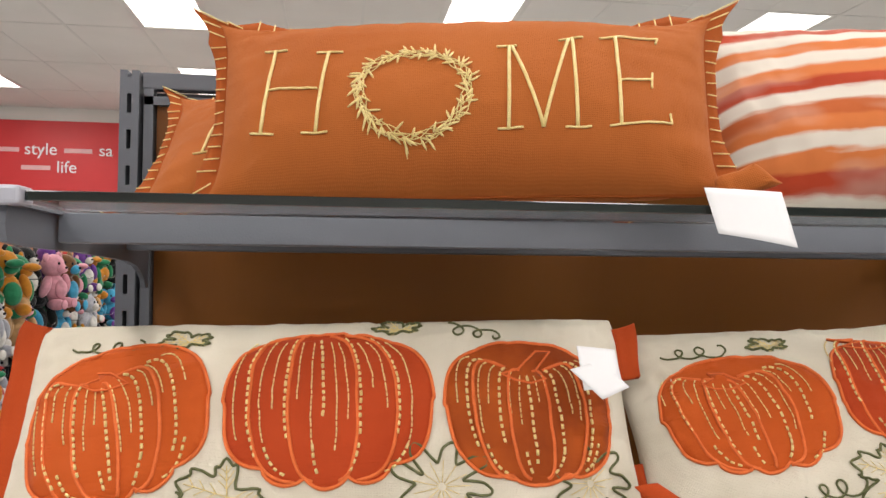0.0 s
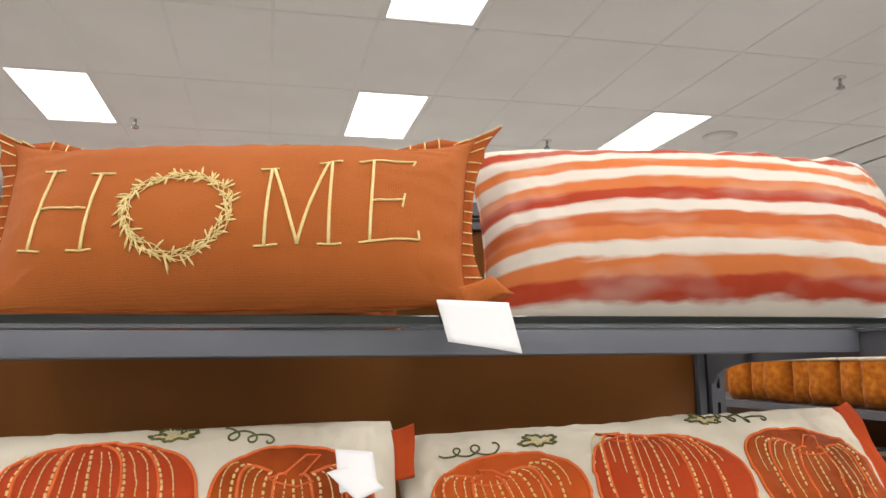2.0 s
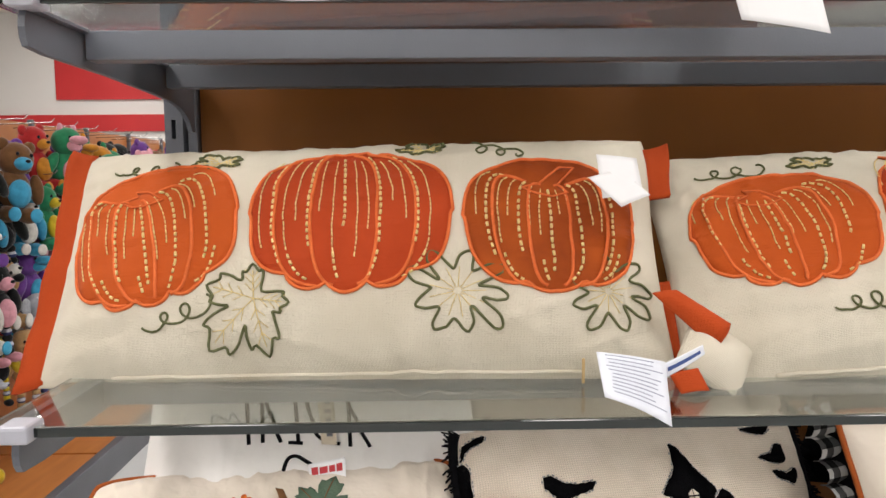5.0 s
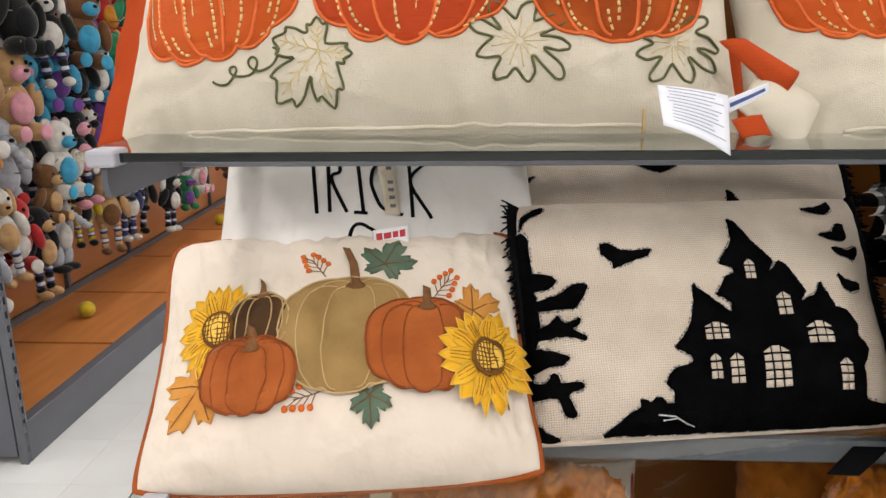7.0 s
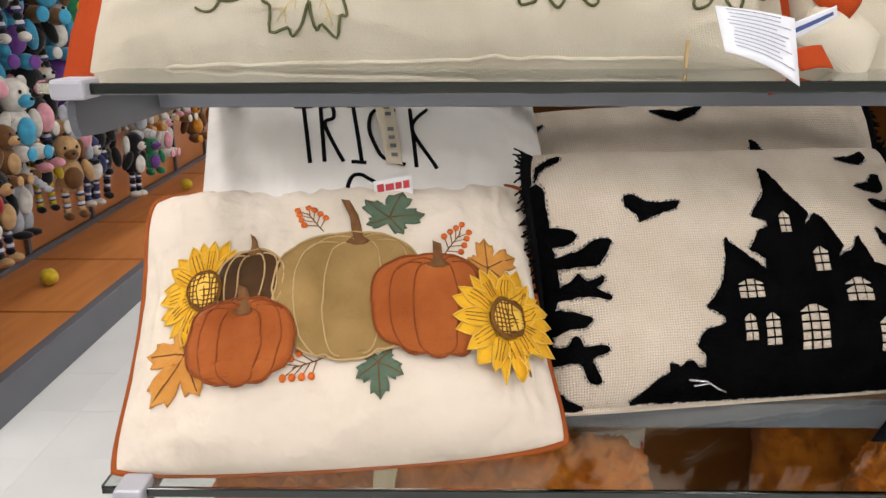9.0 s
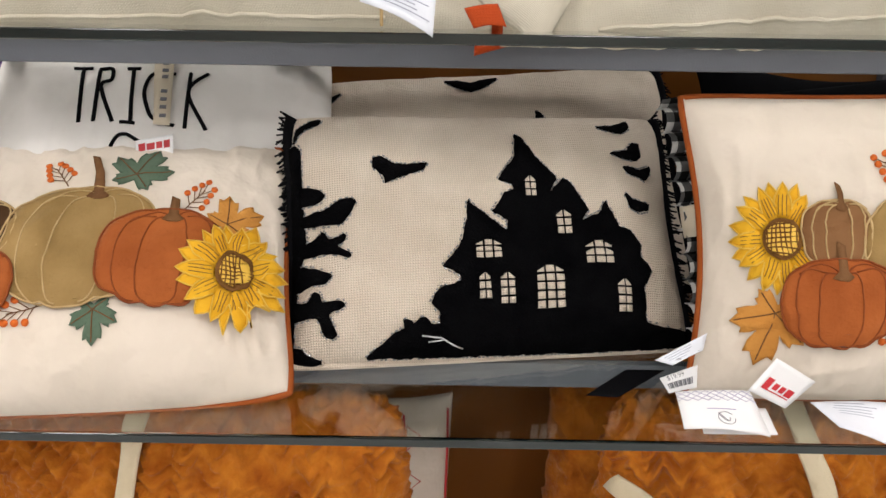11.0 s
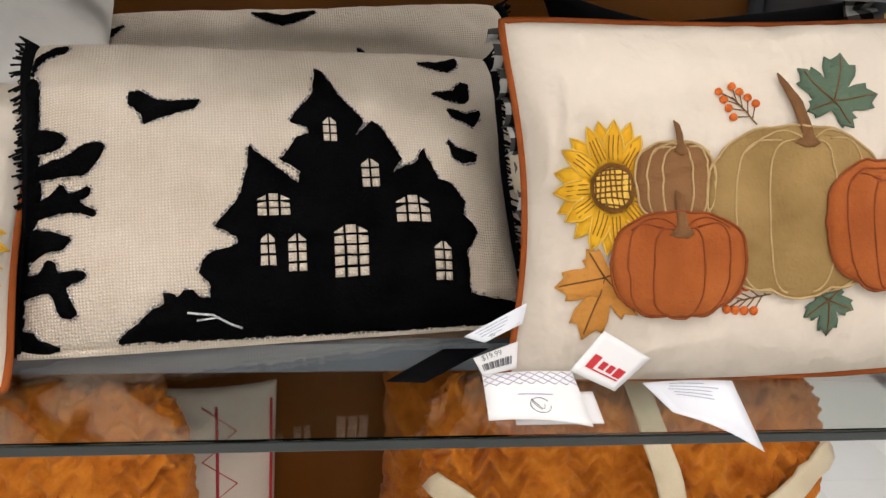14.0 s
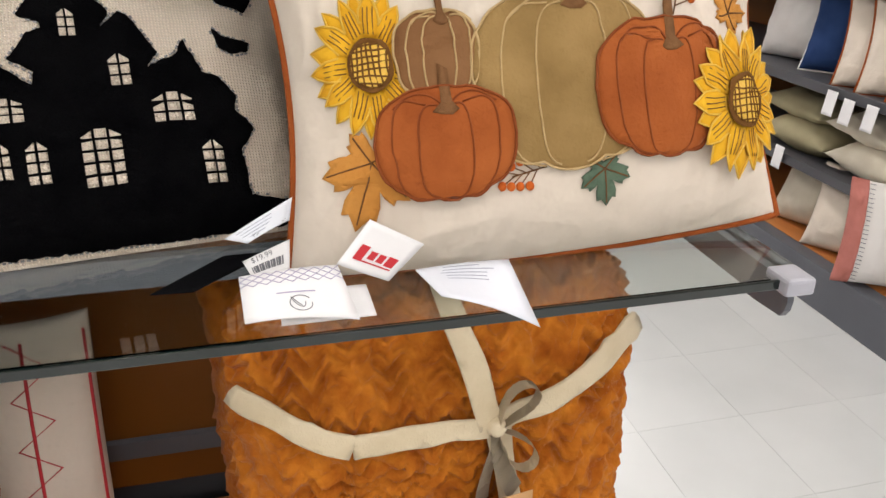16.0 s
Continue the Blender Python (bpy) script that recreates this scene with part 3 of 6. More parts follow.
def gourd(cx, cy, rx, ry, lobes=5, bump=0.06, flat=0.0, turn=0.0, n=72):
    """Outline of a ribbed pumpkin: wide shoulders and lobes along the foot."""
    pts = []
    for i in range(n):
        t = 2 * math.pi * i / n
        c, s = math.cos(t), math.sin(t)
        k = (abs(c) ** 2.35 + abs(s) ** 2.35) ** (-1 / 2.35)
        low = max(0.0, -s)
        k *= 1 + bump * (abs(math.cos(lobes * math.pi / 2 * c)) ** 0.6 - 0.75) * low ** 0.5 + 0.25 * bump * (abs(math.cos(2.5 * math.pi * c)) - 0.6) * max(0.0, s) ** 0.5
        x, y = rx * k * c, ry * k * s * (1 - flat * max(0, s))
        pts.append((cx + x * math.cos(turn) - y * math.sin(turn), cy + x * math.sin(turn) + y * math.cos(turn)))
    return pts


def lobe_seams(cx, cy, rx, ry, sx, sy, where, turn=0.0):
    """Seams between the lobes of a pumpkin, bowed from the stalk to the foot."""
    lines = []
    foot = cy - 0.965 * ry
    rise = 2.3 * max(0.0, cy + 0.86 * ry - sy)
    for f in where:
        line = []
        for k in range(22):
            t = 0.03 + 0.93 * k / 21
            bow = math.sin(math.pi * t)
            x = sx + (cx - sx) * t ** 0.7 + rx * f * bow ** (0.55 - 0.15 * abs(f))
            y = (sy + foot) / 2 + (sy - foot) / 2 * math.cos(math.pi * t) + 0.22 * abs(f) * ry * bow ** 2 * (0.55 - t) + rise * abs(f) * bow * (1 - t)
            line.append((x, y))
        c, s = math.cos(turn), math.sin(turn)
        lines.append([(cx + (x - cx) * c - (y - cy) * s, cy + (x - cx) * s + (y - cy) * c) for x, y in line])
    return lines


def oak(cx, cy, rx, ry, seed=1):
    """Outline of a leaf with deep round lobes of uneven length."""
    draw = random.Random(seed)
    pts = []
    for k in range(9):
        a = 2 * math.pi * k / 9 + draw.uniform(-0.10, 0.10) + 0.7 * seed
        tip = draw.uniform(0.86, 1.14)
        gap = draw.uniform(0.46, 0.62)
        pts += [(a - 0.15, tip * 0.90), (a - 0.03, tip), (a + 0.12, tip * 0.88), (a + 0.20, (tip + gap) / 2), (a + 0.32, gap), (a + 0.44, gap * 1.04)]
    pts = [(cx + rx * r * math.cos(a), cy + ry * r * math.sin(a)) for a, r in pts]
    return smooth_line(pts + pts[:1], 3)[:-1]


def maple(cx, cy, size, turn=0.0, squash=1.0, broad=False):
    """Outline of a five-lobed leaf whose stalk points down before it is turned."""
    pts = []
    tips = [(-128, 0.62), (-62, 0.92), (0, 1.12), (62, 0.92), (128, 0.62)]
    for i, (ang, r) in enumerate(tips):
        edge = ((-26, 0.66), (-19, 0.86), (-12, 0.80), (0, 1.0), (12, 0.80), (19, 0.86), (26, 0.66)) if broad else ((-22, 0.50), (-15, 0.74), (-9, 0.66), (0, 1.0), (9, 0.66), (15, 0.74), (22, 0.50))
        for da, k in edge:
            pts.append((ang + da, r * k))
        if i < 4:
            pts.append((ang + 31, 0.46 if broad else 0.34))
    pts.append((180, 0.18))
    out = []
    for ang, r in pts:
        a = math.radians(90 - ang) + turn
        out.append((cx + size * r * math.cos(a), cy + size * r * math.sin(a) * squash))
    return out


def leaf_veins(cx, cy, size, turn, squash=1.0):
    lines = []
    for ang, r in ((-128, 0.5), (-62, 0.78), (0, 0.95), (62, 0.78), (128, 0.5)):
        a = math.radians(90 - ang) + turn
        tip = (cx + size * r * math.cos(a), cy + size * r * math.sin(a) * squash)
        lines.append([(cx + (tip[0] - cx) * t, cy + (tip[1] - cy) * t) for t in (0, 0.25, 0.5, 0.75, 1)])
    return lines


def oval(cx, cy, rx, ry, turn=0.0, n=20):
    c, s = math.cos(turn), math.sin(turn)
    return [(cx + rx * math.cos(t) * c - ry * math.sin(t) * s, cy + rx * math.cos(t) * s + ry * math.sin(t) * c) for t in [2 * math.pi * i / n for i in range(n)]]


def cushion(key, name, mat, label, group=""):
    S, m = CUSHIONS[key]
    t = thing(name, m, label, "cushion", group)
    part("cover", cushion_body(S), mat, t)
    return S, t


def piped(S, t, mat=PIPING, r=0.0033):
    bm = bmesh.new()
    tube(bm, edge_loop(S, 70, 0.001), r, 7, True)
    part("piping", bm, mat, t, "rust corded piping")


def flange(S, t, mat, width, ear, stitch=None):
    """A flat border round the seam that widens into ears at the corners."""
    loop = edge_loop(S, 64)
    bm = bmesh.new()
    w, h = S.W / 2, S.H / 2
    rings = []
    for k, p in enumerate(loop):
        ux, uz = abs(p.x) / w, abs(p.z) / h
        corner = (min(1, ux) * min(1, uz)) ** 2.4
        d = Vector((p.x, 0, p.z * 1.6)).normalized() if corner > 0.42 else (Vector((math.copysign(1, p.x), 0, 0)) if ux / 1 > uz and ux > 0.88 else Vector((0, 0, math.copysign(1, p.z))))
        g = width + ear * corner if p.z > -0.7 * h or ux > 0.9 else 0.001
        wave = 0.004 * noise.noise(Vector((p.x * 30, 0, p.z * 30)))
        rings.append([bm.verts.new(p + d * g * f + Vector((0, wave * f - 0.002, 0))) for f in (-0.1, 0.5, 1.0)] + [bm.verts.new(p + d * g * f + Vector((0, wave * f + 0.002, 0))) for f in (1.0, 0.5, -0.1)])
    n = len(rings)
    for i in range(n):
        a, b = rings[i], rings[(i + 1) % n]
        for k in range(5):
            bm.faces.new((a[k], a[k + 1], b[k + 1], b[k]))
    outer = [(r[2].co.copy(), r[0].co.copy()) for r in rings]
    bmesh.ops.recalc_face_normals(bm, faces=bm.faces)
    part("flange", bm, mat, t, "flat cloth flange")
    if stitch:
        bm = bmesh.new()
        for i in range(0, n, 2):
            o, q = outer[i]
            if (o - q).length < 0.005:
                continue
            tube(bm, [o + Vector((0, -0.0015, 0)), o.lerp(q, 0.9) + Vector((0, -0.004, 0))], 0.0009, 4)
        part("blanket_stitch", bm, stitch, t, "pale gold blanket stitch")


# ---- top shelf: greeting cushions and a striped one ----
def greeting(key, label):
    S, t = cushion(key, "lettered_cushion", RUST, label, "rust cushions with lettering")
    flange(S, t, RUST_EDGE, 0.010, 0.024, GOLD)
    strokes = {
        "letter_h": [((-0.212, 0.036), (-0.184, 0.027)), ((-0.222, -0.074), (-0.195, -0.079)), ((-0.198, 0.032), (-0.210, -0.076)),
                     ((-0.149, 0.012), (-0.121, 0.009)), ((-0.164, -0.081), (-0.136, -0.082)), ((-0.136, 0.010), (-0.149, -0.081)), ((-0.204, -0.026), (-0.147, -0.036))],
        "letter_m": [((0.033, 0.009), (0.053, 0.011)), ((0.045, 0.010), (0.044, -0.083)), ((0.033, -0.084), (0.058, -0.082)), ((0.048, 0.010), (0.078, -0.081)),
                     ((0.078, -0.081), (0.105, 0.023)), ((0.095, 0.021), (0.120, 0.027)), ((0.109, 0.025), (0.112, -0.081)), ((0.100, -0.082), (0.126, -0.081))],
        "letter_e": [((0.138, 0.030), (0.204, 0.046)), ((0.204, 0.046), (0.201, 0.036)), ((0.155, 0.034), (0.157, -0.077)), ((0.156, -0.028), (0.193, -0.019)),
                     ((0.194, -0.010), (0.192, -0.031)), ((0.145, -0.079), (0.214, -0.066)), ((0.214, -0.066), (0.212, -0.056))],
    }
    for nm, segs in strokes.items():
        bm = bmesh.new()
        for p, q in segs:
            thick = 0.0018 if abs(p[1] - q[1]) > 0.05 else 0.0012
            line = [(p[0] + (q[0] - p[0]) * k / 12, p[1] + (q[1] - p[1]) * k / 12) for k in range(13)]
            sew(bm, S, line, thick, 0.0012, sides=6)
        part(nm, bm, GOLD, t, "pale gold embroidered letter")
    bm = bmesh.new()
    cx, cy, rx, ry = -0.049, -0.044, 0.054, 0.046
    for k in range(5):
        ph, wob = k * 1.3, 0.0030
        ring = []
        for i in range(64):
            a = 2 * math.pi * i / 64
            d = 1 + wob / 0.04 * math.sin(7 * a + ph) + 0.02 * (k - 2)
            ring.append((cx + rx * d * math.cos(a), cy + ry * d * math.sin(a)))
        sew(bm, S, ring, 0.0006, 0.0012, True, 4)
    for i in range(52):
        a = 2 * math.pi * i / 52 + random.uniform(-0.05, 0.05)
        sgn = 1 if i % 3 else -1
        dirn = a + math.pi / 2 - sgn * random.uniform(0.5, 1.1)
        b0 = (cx + rx * math.cos(a), cy + ry * math.sin(a))
        for j in range(2):
            ln = random.uniform(0.006, 0.016)
            dd = dirn + (j - 0.5) * 0.7
            b1 = (b0[0] + sgn * 0 + ln * math.cos(dd), b0[1] + ln * math.sin(dd))
            tube(bm, [S(b0[0] + (b1[0] - b0[0]) * f, b0[1] + (b1[1] - b0[1]) * f, 0.0016) for f in (0, 0.4, 0.75, 1)],
                 lambda f: 0.0004 + 0.0009 * math.sin(math.pi * min(1, max(0, f))) ** 0.8, 5)
    part("wreath", bm, GOLD, t, "pale gold embroidered leaf wreath")
    return t


greeting("home", "rust orange lumbar cushion embroidered HOME with leaf wreath")
greeting("home_behind", "rust orange lettered cushion standing behind its twin")
S, t = cushion("stripe", "striped_cushion", STRIPES, "white lumbar cushion with brushed orange and red stripes")
bm = bmesh.new()
tube(bm, edge_loop(S, 70), 0.0018, 5, True)
part("seam", bm, STRIPES, t)


# ---- second shelf: pumpkin applique cushions ----
def applique_pumpkin(S, t, cx, cy, rx, ry, sx, sy, mat, lobes, count, turn=0.0, seed=1, stem_top=0.010, stem_lean=0.006, crown=True):
    random.seed(seed)
    out = gourd(cx, cy, rx, ry, lobes, 0.13, 0.05, turn, 120)
    S = raised(S, cx, cy, rx, ry, 0.0035, 5.0, turn)
    p = part("pumpkin", spread(S, out, 0.0014), mat, t, "stitched pumpkin applique")
    bm = bmesh.new()
    sew(bm, S, out, 0.0020, 0.0014, True)
    for ln in lobe_seams(cx, cy, rx, ry, sx, sy, count, turn):
        sew(bm, S, ln, 0.0019, 0.0016)
    part("rim_stitch", bm, PK_RIM, p, "bright orange satin stitch")
    bm = bmesh.new()
    for i, ln in enumerate(lobe_seams(cx, cy, rx * 0.97, ry * 0.96, sx, sy, [(k + 0.5) / 7.5 * 0.93 - 0.93 for k in range(15)], turn)):
        fat = i % 3 == 1
        a0, a1 = (2, random.randint(14, 19)) if fat else (3, random.randint(9, 17))
        dashes(bm, S, ln[a0:a1], 0.0015 if fat else 0.0008, 0.0022, 0.6 if fat else 0.75, 0.0078 if fat else 0.0058)
        if i % 4 == 2:
            dashes(bm, S, ln[15:21], 0.0014, 0.0022, 0.6, 0.0075)
    part("gold_stitching", bm, GOLD, p, "pale gold running stitches")
    if crown:
        w = rx * 0.13
        stem = [(sx - 2.2 * w, sy - 0.004), (sx - w, sy - 0.010), (sx + w * 0.4, sy - 0.012), (sx + 2.0 * w, sy - 0.006), (sx + w, sy + 0.002), (sx + w * 0.8 + stem_lean, sy + stem_top),
                (sx - w * 0.5 + stem_lean, sy + stem_top + 0.002), (sx - w * 0.7, sy + 0.003)]
        part("stem", spread(S, stem, 0.0024), mat, p)
        bm = bmesh.new()
        sew(bm, S, stem, 0.0013, 0.0028, True)
        part("stem_stitch", bm, PK_RIM, p)
    return p


def line_leaf(S, t, cx, cy, size, turn, squash=1.0):
    out = maple(cx, cy, size, turn, squash, True)
    bm = bmesh.new()
    sew(bm, S, smooth_line(out + out[:1], 3)[:-1], 0.0014, 0.0012, True)
    p = part("leaf_outline", bm, VINE, t, "olive green chain-stitched leaf")
    bm = bmesh.new()
    for ln in leaf_veins(cx, cy, size, turn, squash):
        sew(bm, S, ln, 0.0005, 0.0012, sides=4)
        for k in (1, 2, 3):
            for sg in (-1, 1):
                x, y = ln[k]
                a = math.atan2(ln[-1][1] - ln[0][1], ln[-1][0] - ln[0][0]) + sg * 0.7
                sew(bm, S, [(x, y), (x + 0.2 * size * math.cos(a), y + 0.2 * size * math.sin(a))], 0.0004, 0.0011, sides=4)
    part("vein_stitch", bm, GOLD, p)


def oak_leaf(S, t, cx, cy, rx, ry, seed):
    bm = bmesh.new()
    sew(bm, S, oak(cx, cy, rx, ry, seed), 0.0014, 0.0012, True)
    p = part("leaf_outline", bm, VINE, t, "olive green chain-stitched lobed leaf")
    bm = bmesh.new()
    for k in range(13):
        a = 2 * math.pi * k / 13 + seed
        sew(bm, S, [(cx + rx * f * math.cos(a), cy + ry * f * math.sin(a)) for f in (0.08, 0.3, 0.55)], 0.0004, 0.0011, sides=4)
    part("vein_stitch", bm, GOLD, p)


def curl(S, t, x, y, length, dirn=-1, drop=0.0):
    """A looping tendril."""
    pts = []
    for i in range(70):
        f = i / 69
        pts.append((x + dirn * length * f + 0.011 * math.sin(f * 17) * (1 - 0.3 * f), y + drop * f + 0.0095 * math.cos(f * 17) * (1 - 0.35 * f)))
    bm = bmesh.new()
    sew(bm, S, pts, 0.0012, 0.0012)
    part("tendril", bm, VINE, t, "olive green stitched tendril")


def pumpkin_cushion(key, label, pumpkins, leaves, oaks, curls, side_strips):
    S, t = cushion(key, "pumpkin_cushion", LINEN, label, "linen pumpkin cushions")
    for args in pumpkins:
        applique_pumpkin(S, t, *args)
    for args in leaves:
        line_leaf(S, t, *args)
    for args in oaks:
        oak_leaf(S, t, *args)
    for args in curls:
        curl(S, t, *args)
    bm = bmesh.new()
    tube(bm, [S(-S.W / 2 + S.W * k / 60, -S.H / 2 + 0.006, 0.0008) for k in range(8, 52)], 0.0022, 6)
    part("zip_seam", bm, LINEN, t)
    for sx, lo, hi in side_strips:
        bm = bmesh.new()
        w, h = S.W / 2, S.H / 2
        rings = []
        for k in range(25):
            b = lo + (hi - lo) * k / 24
            q = S(sx * w, b)
            g = 0.030 + 0.004 * noise.noise(Vector((b * 20, sx, 0)))
            y = 0.006 * noise.noise(Vector((b * 25, 1, sx)))
            rings.append([bm.verts.new(q + Vector((sx * g * f - sx * 0.006, y * f - 0.004 + 0.004 * math.sin(f * 3), 0.010 * f * (1 if b > 0 else -1) * abs(b) / h))) for f in (0, 0.35, 0.7, 1.0)]
                         + [bm.verts.new(q + Vector((sx * g * f - sx * 0.006, y * f + 0.004, 0.010 * f * (1 if b > 0 else -1) * abs(b) / h))) for f in (1.0, 0.5, 0)])
        for a, b in zip(rings, rings[1:]):
            for k in range(7):
                bm.faces.new((a[k], a[(k + 1) % 7], b[(k + 1) % 7], b[k]))
        bm.faces.new(rings[0]), bm.faces.new(rings[-1][::-1])
        bmesh.ops.recalc_face_normals(bm, faces=bm.faces)
        part("side_flange", bm, FLANGE, t, "orange red cloth border")
    return S, t


SPL, TPL = pumpkin_cushion(
    "pumpkin_left", "natural linen lumbar cushion with three orange pumpkins",
    [(-0.207, 0.013, 0.094, 0.083, -0.224, 0.052, PK_ORANGE, 5, (-0.72, -0.38, 0.10, 0.55), 0.20, 11, 0.008, -0.006),
     (0.002, 0.022, 0.103, 0.085, -0.013, 0.100, PK_RED, 5, (-0.70, -0.33, 0.33, 0.70), 0.0, 12, 0.008, 0.0, False),
     (0.205, 0.015, 0.090, 0.078, 0.201, 0.050, PK_BROWN, 3, (-0.66, -0.25, 0.25, 0.66), 0.0, 13, 0.026, 0.022)],
    [(-0.087, -0.070, 0.056, 2.34, 1.0), (-0.148, 0.097, 0.036, 0.5, 0.5), (0.072, 0.114, 0.034, 0.3, 0.45)],
    [(0.109, -0.066, 0.050, 0.043, 1.0), (0.258, -0.062, 0.046, 0.040, 2.2)],
    [(-0.135, -0.073, 0.058, -1, -0.017), (-0.200, 0.093, 0.066, -1, 0.006), (0.125, 0.112, 0.055, 1, -0.012)],
    [(-1, -0.135, 0.138), (1, 0.060, 0.122)])
SPR, TPR = pumpkin_cushion(
    "pumpkin_right", "natural linen lumbar cushion with pumpkins beside its twin",
    [(-0.211, 0.014, 0.094, 0.070, -0.229, 0.049, PK_ORANGE, 5, (-0.72, -0.38, 0.10, 0.55), 0.0, 21, 0.008, -0.006),
     (-0.008, 0.017, 0.100, 0.076, -0.040, 0.090, PK_RED, 5, (-0.70, -0.33, 0.33, 0.70), -0.22, 22, 0.010, -0.03),
     (0.200, 0.016, 0.100, 0.076, 0.208, 0.054, PK_BROWN, 3, (-0.66, -0.25, 0.25, 0.66), -0.10, 23, 0.018, 0.01)],
    [(-0.083, -0.070, 0.052, 2.34, 1.0), (-0.152, 0.094, 0.032, 0.4, 0.5), (0.085, 0.112, 0.034, 0.3, 0.5)],
    [(0.100, -0.072, 0.046, 0.040, 1.6), (0.245, -0.072, 0.042, 0.036, 0.4)],
    [(-0.126, -0.078, 0.056, -1, -0.006), (-0.212, 0.092, 0.06, -1, 0.006), (0.110, 0.115, 0.07, 1, 0.0)],
    [(-1, -0.14, -0.02), (1, -0.10, 0.14)])


# ---- third shelf: harvest cushions ----
def sunflower(S, t, cx, cy, rx, ry, petals=15, seed=0, lift=0.0):
    random.seed(seed)
    f = part("sunflower", spread(S, oval(cx, cy, rx * 0.55, ry * 0.55), 0.0012 + lift), PETAL, t, "yellow sunflower applique")
    for ring in (0, 1):
        for i in range(petals):
            a = 2 * math.pi * (i + 0.5 * ring) / petals + random.uniform(-0.06, 0.06)
            r = random.uniform(0.93, 1.05) * (1.0 if ring == 0 else 0.95)
            w = 0.175 if ring == 0 else 0.165
            c, s = math.cos(a), math.sin(a)
            out = []
            for k, (u, v) in enumerate(((0.36, -0.5), (0.55, -0.95), (0.74, -0.82), (0.90, -0.42), (1.02, 0), (0.90, 0.42), (0.74, 0.82), (0.55, 0.95), (0.36, 0.5))):
                px, py = u * r, v * w
                out.append((cx + rx * (px * c - py * s), cy + ry * (px * s + py * c)))
            off = lift + 0.0018 + 0.0012 * ring
            p = part("petal", spread(S, out, off, 0.010, 0.0012), PETAL, f)
            bm = bmesh.new()
            sew(bm, S, out[1:-1], 0.0009, off + 0.0002, sides=4)
            part("petal_edge", bm, PETAL_EDGE, f)
            if ring:
                bm = bmesh.new()
                for dv in (-0.42, 0.0, 0.40):
                    sew(bm, S, [(cx + rx * (u * r * c - dv * w * s), cy + ry * (u * r * s + dv * w * c)) for u in (0.42, 0.6, 0.78)], 0.0004, off + 0.0004, sides=4)
                part("petal_stitch", bm, BROWN_THREAD, f)
    d = part("seed_disc", spread(S, oval(cx, cy, rx * 0.37, ry * 0.37), 0.0062 + lift, 0.006), SEED, f, "brown seed disc")
    part("seed_centre", spread(S, oval(cx, cy, rx * 0.30, ry * 0.30), 0.0072 + lift, 0.006), PETAL_EDGE, f, "yellow stitched seed centre")
    bm = bmesh.new()
    for k in range(-3, 4):
        o = k / 3.5
        h = math.sqrt(max(0, 1 - o * o)) * 0.32
        sew(bm, S, [(cx + rx * o * 0.31, cy + ry * h * q) for q in (-1, -0.5, 0, 0.5, 1)], 0.0007, 0.0074 + lift, sides=4)
        sew(bm, S, [(cx + rx * h * q, cy + ry * o * 0.31) for q in (-1, -0.5, 0, 0.5, 1)], 0.0007, 0.0074 + lift, sides=4)
    part("seed_lattice", bm, SEED, f)


def velvet_pumpkin(S, t, shape, stalk, tip, mat, off, thread, foot=5):
    """Padded lobes with a stitched rim, a round middle lobe and a stalk; sizes in millimetres."""
    cx, cy, rx, ry = (v / 1000 for v in shape)
    sx, sy = stalk[0] / 1000, stalk[1] / 1000
    tip = (tip[0] / 1000, tip[1] / 1000)
    out = gourd(cx, cy, rx, ry, foot, 0.09, 0.08)
    S = raised(S, cx, cy, rx, ry, 0.0022, 4.0)
    p = part("pumpkin", spread(S, out, off), mat, t, "velvet pumpkin applique")
    bm = bmesh.new()
    sew(bm, S, out, 0.0011, off + 0.0002, True)
    for ln in lobe_seams(cx, cy, rx, ry, sx, min(sy, cy + 0.74 * ry), (-0.76, -0.40, 0.36, 0.74)):
        sew(bm, S, ln, 0.0008, off + 0.0002)
    for d in (-1, 1):
        sew(bm, S, bezier((sx + d * 0.06 * rx, sy), (sx + d * 0.30 * rx, cy + 1.02 * ry), (sx + d * 0.72 * rx, cy + 0.60 * ry)), 0.0008, off + 0.0002)
    part("rib_stitch", bm, thread, p)
    w = min(0.0042, rx * 0.085)
    q = ((tip[0] - sx) * 0.3 + sx, (tip[1] - sy) * 0.55 + sy)
    stem = [(sx - 2.6 * w, sy - 0.004), (sx - w, sy - 0.007), (sx + w, sy - 0.007), (sx + 2.6 * w, sy - 0.004), (sx + 1.1 * w, sy + 0.003), (q[0] + w, q[1]), (tip[0] + w, tip[1] - 0.002), (tip[0] - w * 0.9, tip[1] + 0.002), (q[0] - w, q[1]), (sx - w * 1.1, sy + 0.003)]
    part("stem", spread(S, stem, off + 0.0010), BROWN_THREAD, p, "brown stitched stem")


def cloth_leaf(S, t, cx, cy, size, turn, mat):
    out = maple(cx, cy, size * 0.95, turn, 1.0, True)
    p = part("leaf", spread(S, out, 0.0022, 0.007), mat, t, "maple leaf applique")
    bm = bmesh.new()
    for ln in leaf_veins(cx, cy, size, turn):
        sew(bm, S, ln, 0.0006, 0.0026, sides=4)
    part("vein_stitch", bm, BROWN_THREAD, p)


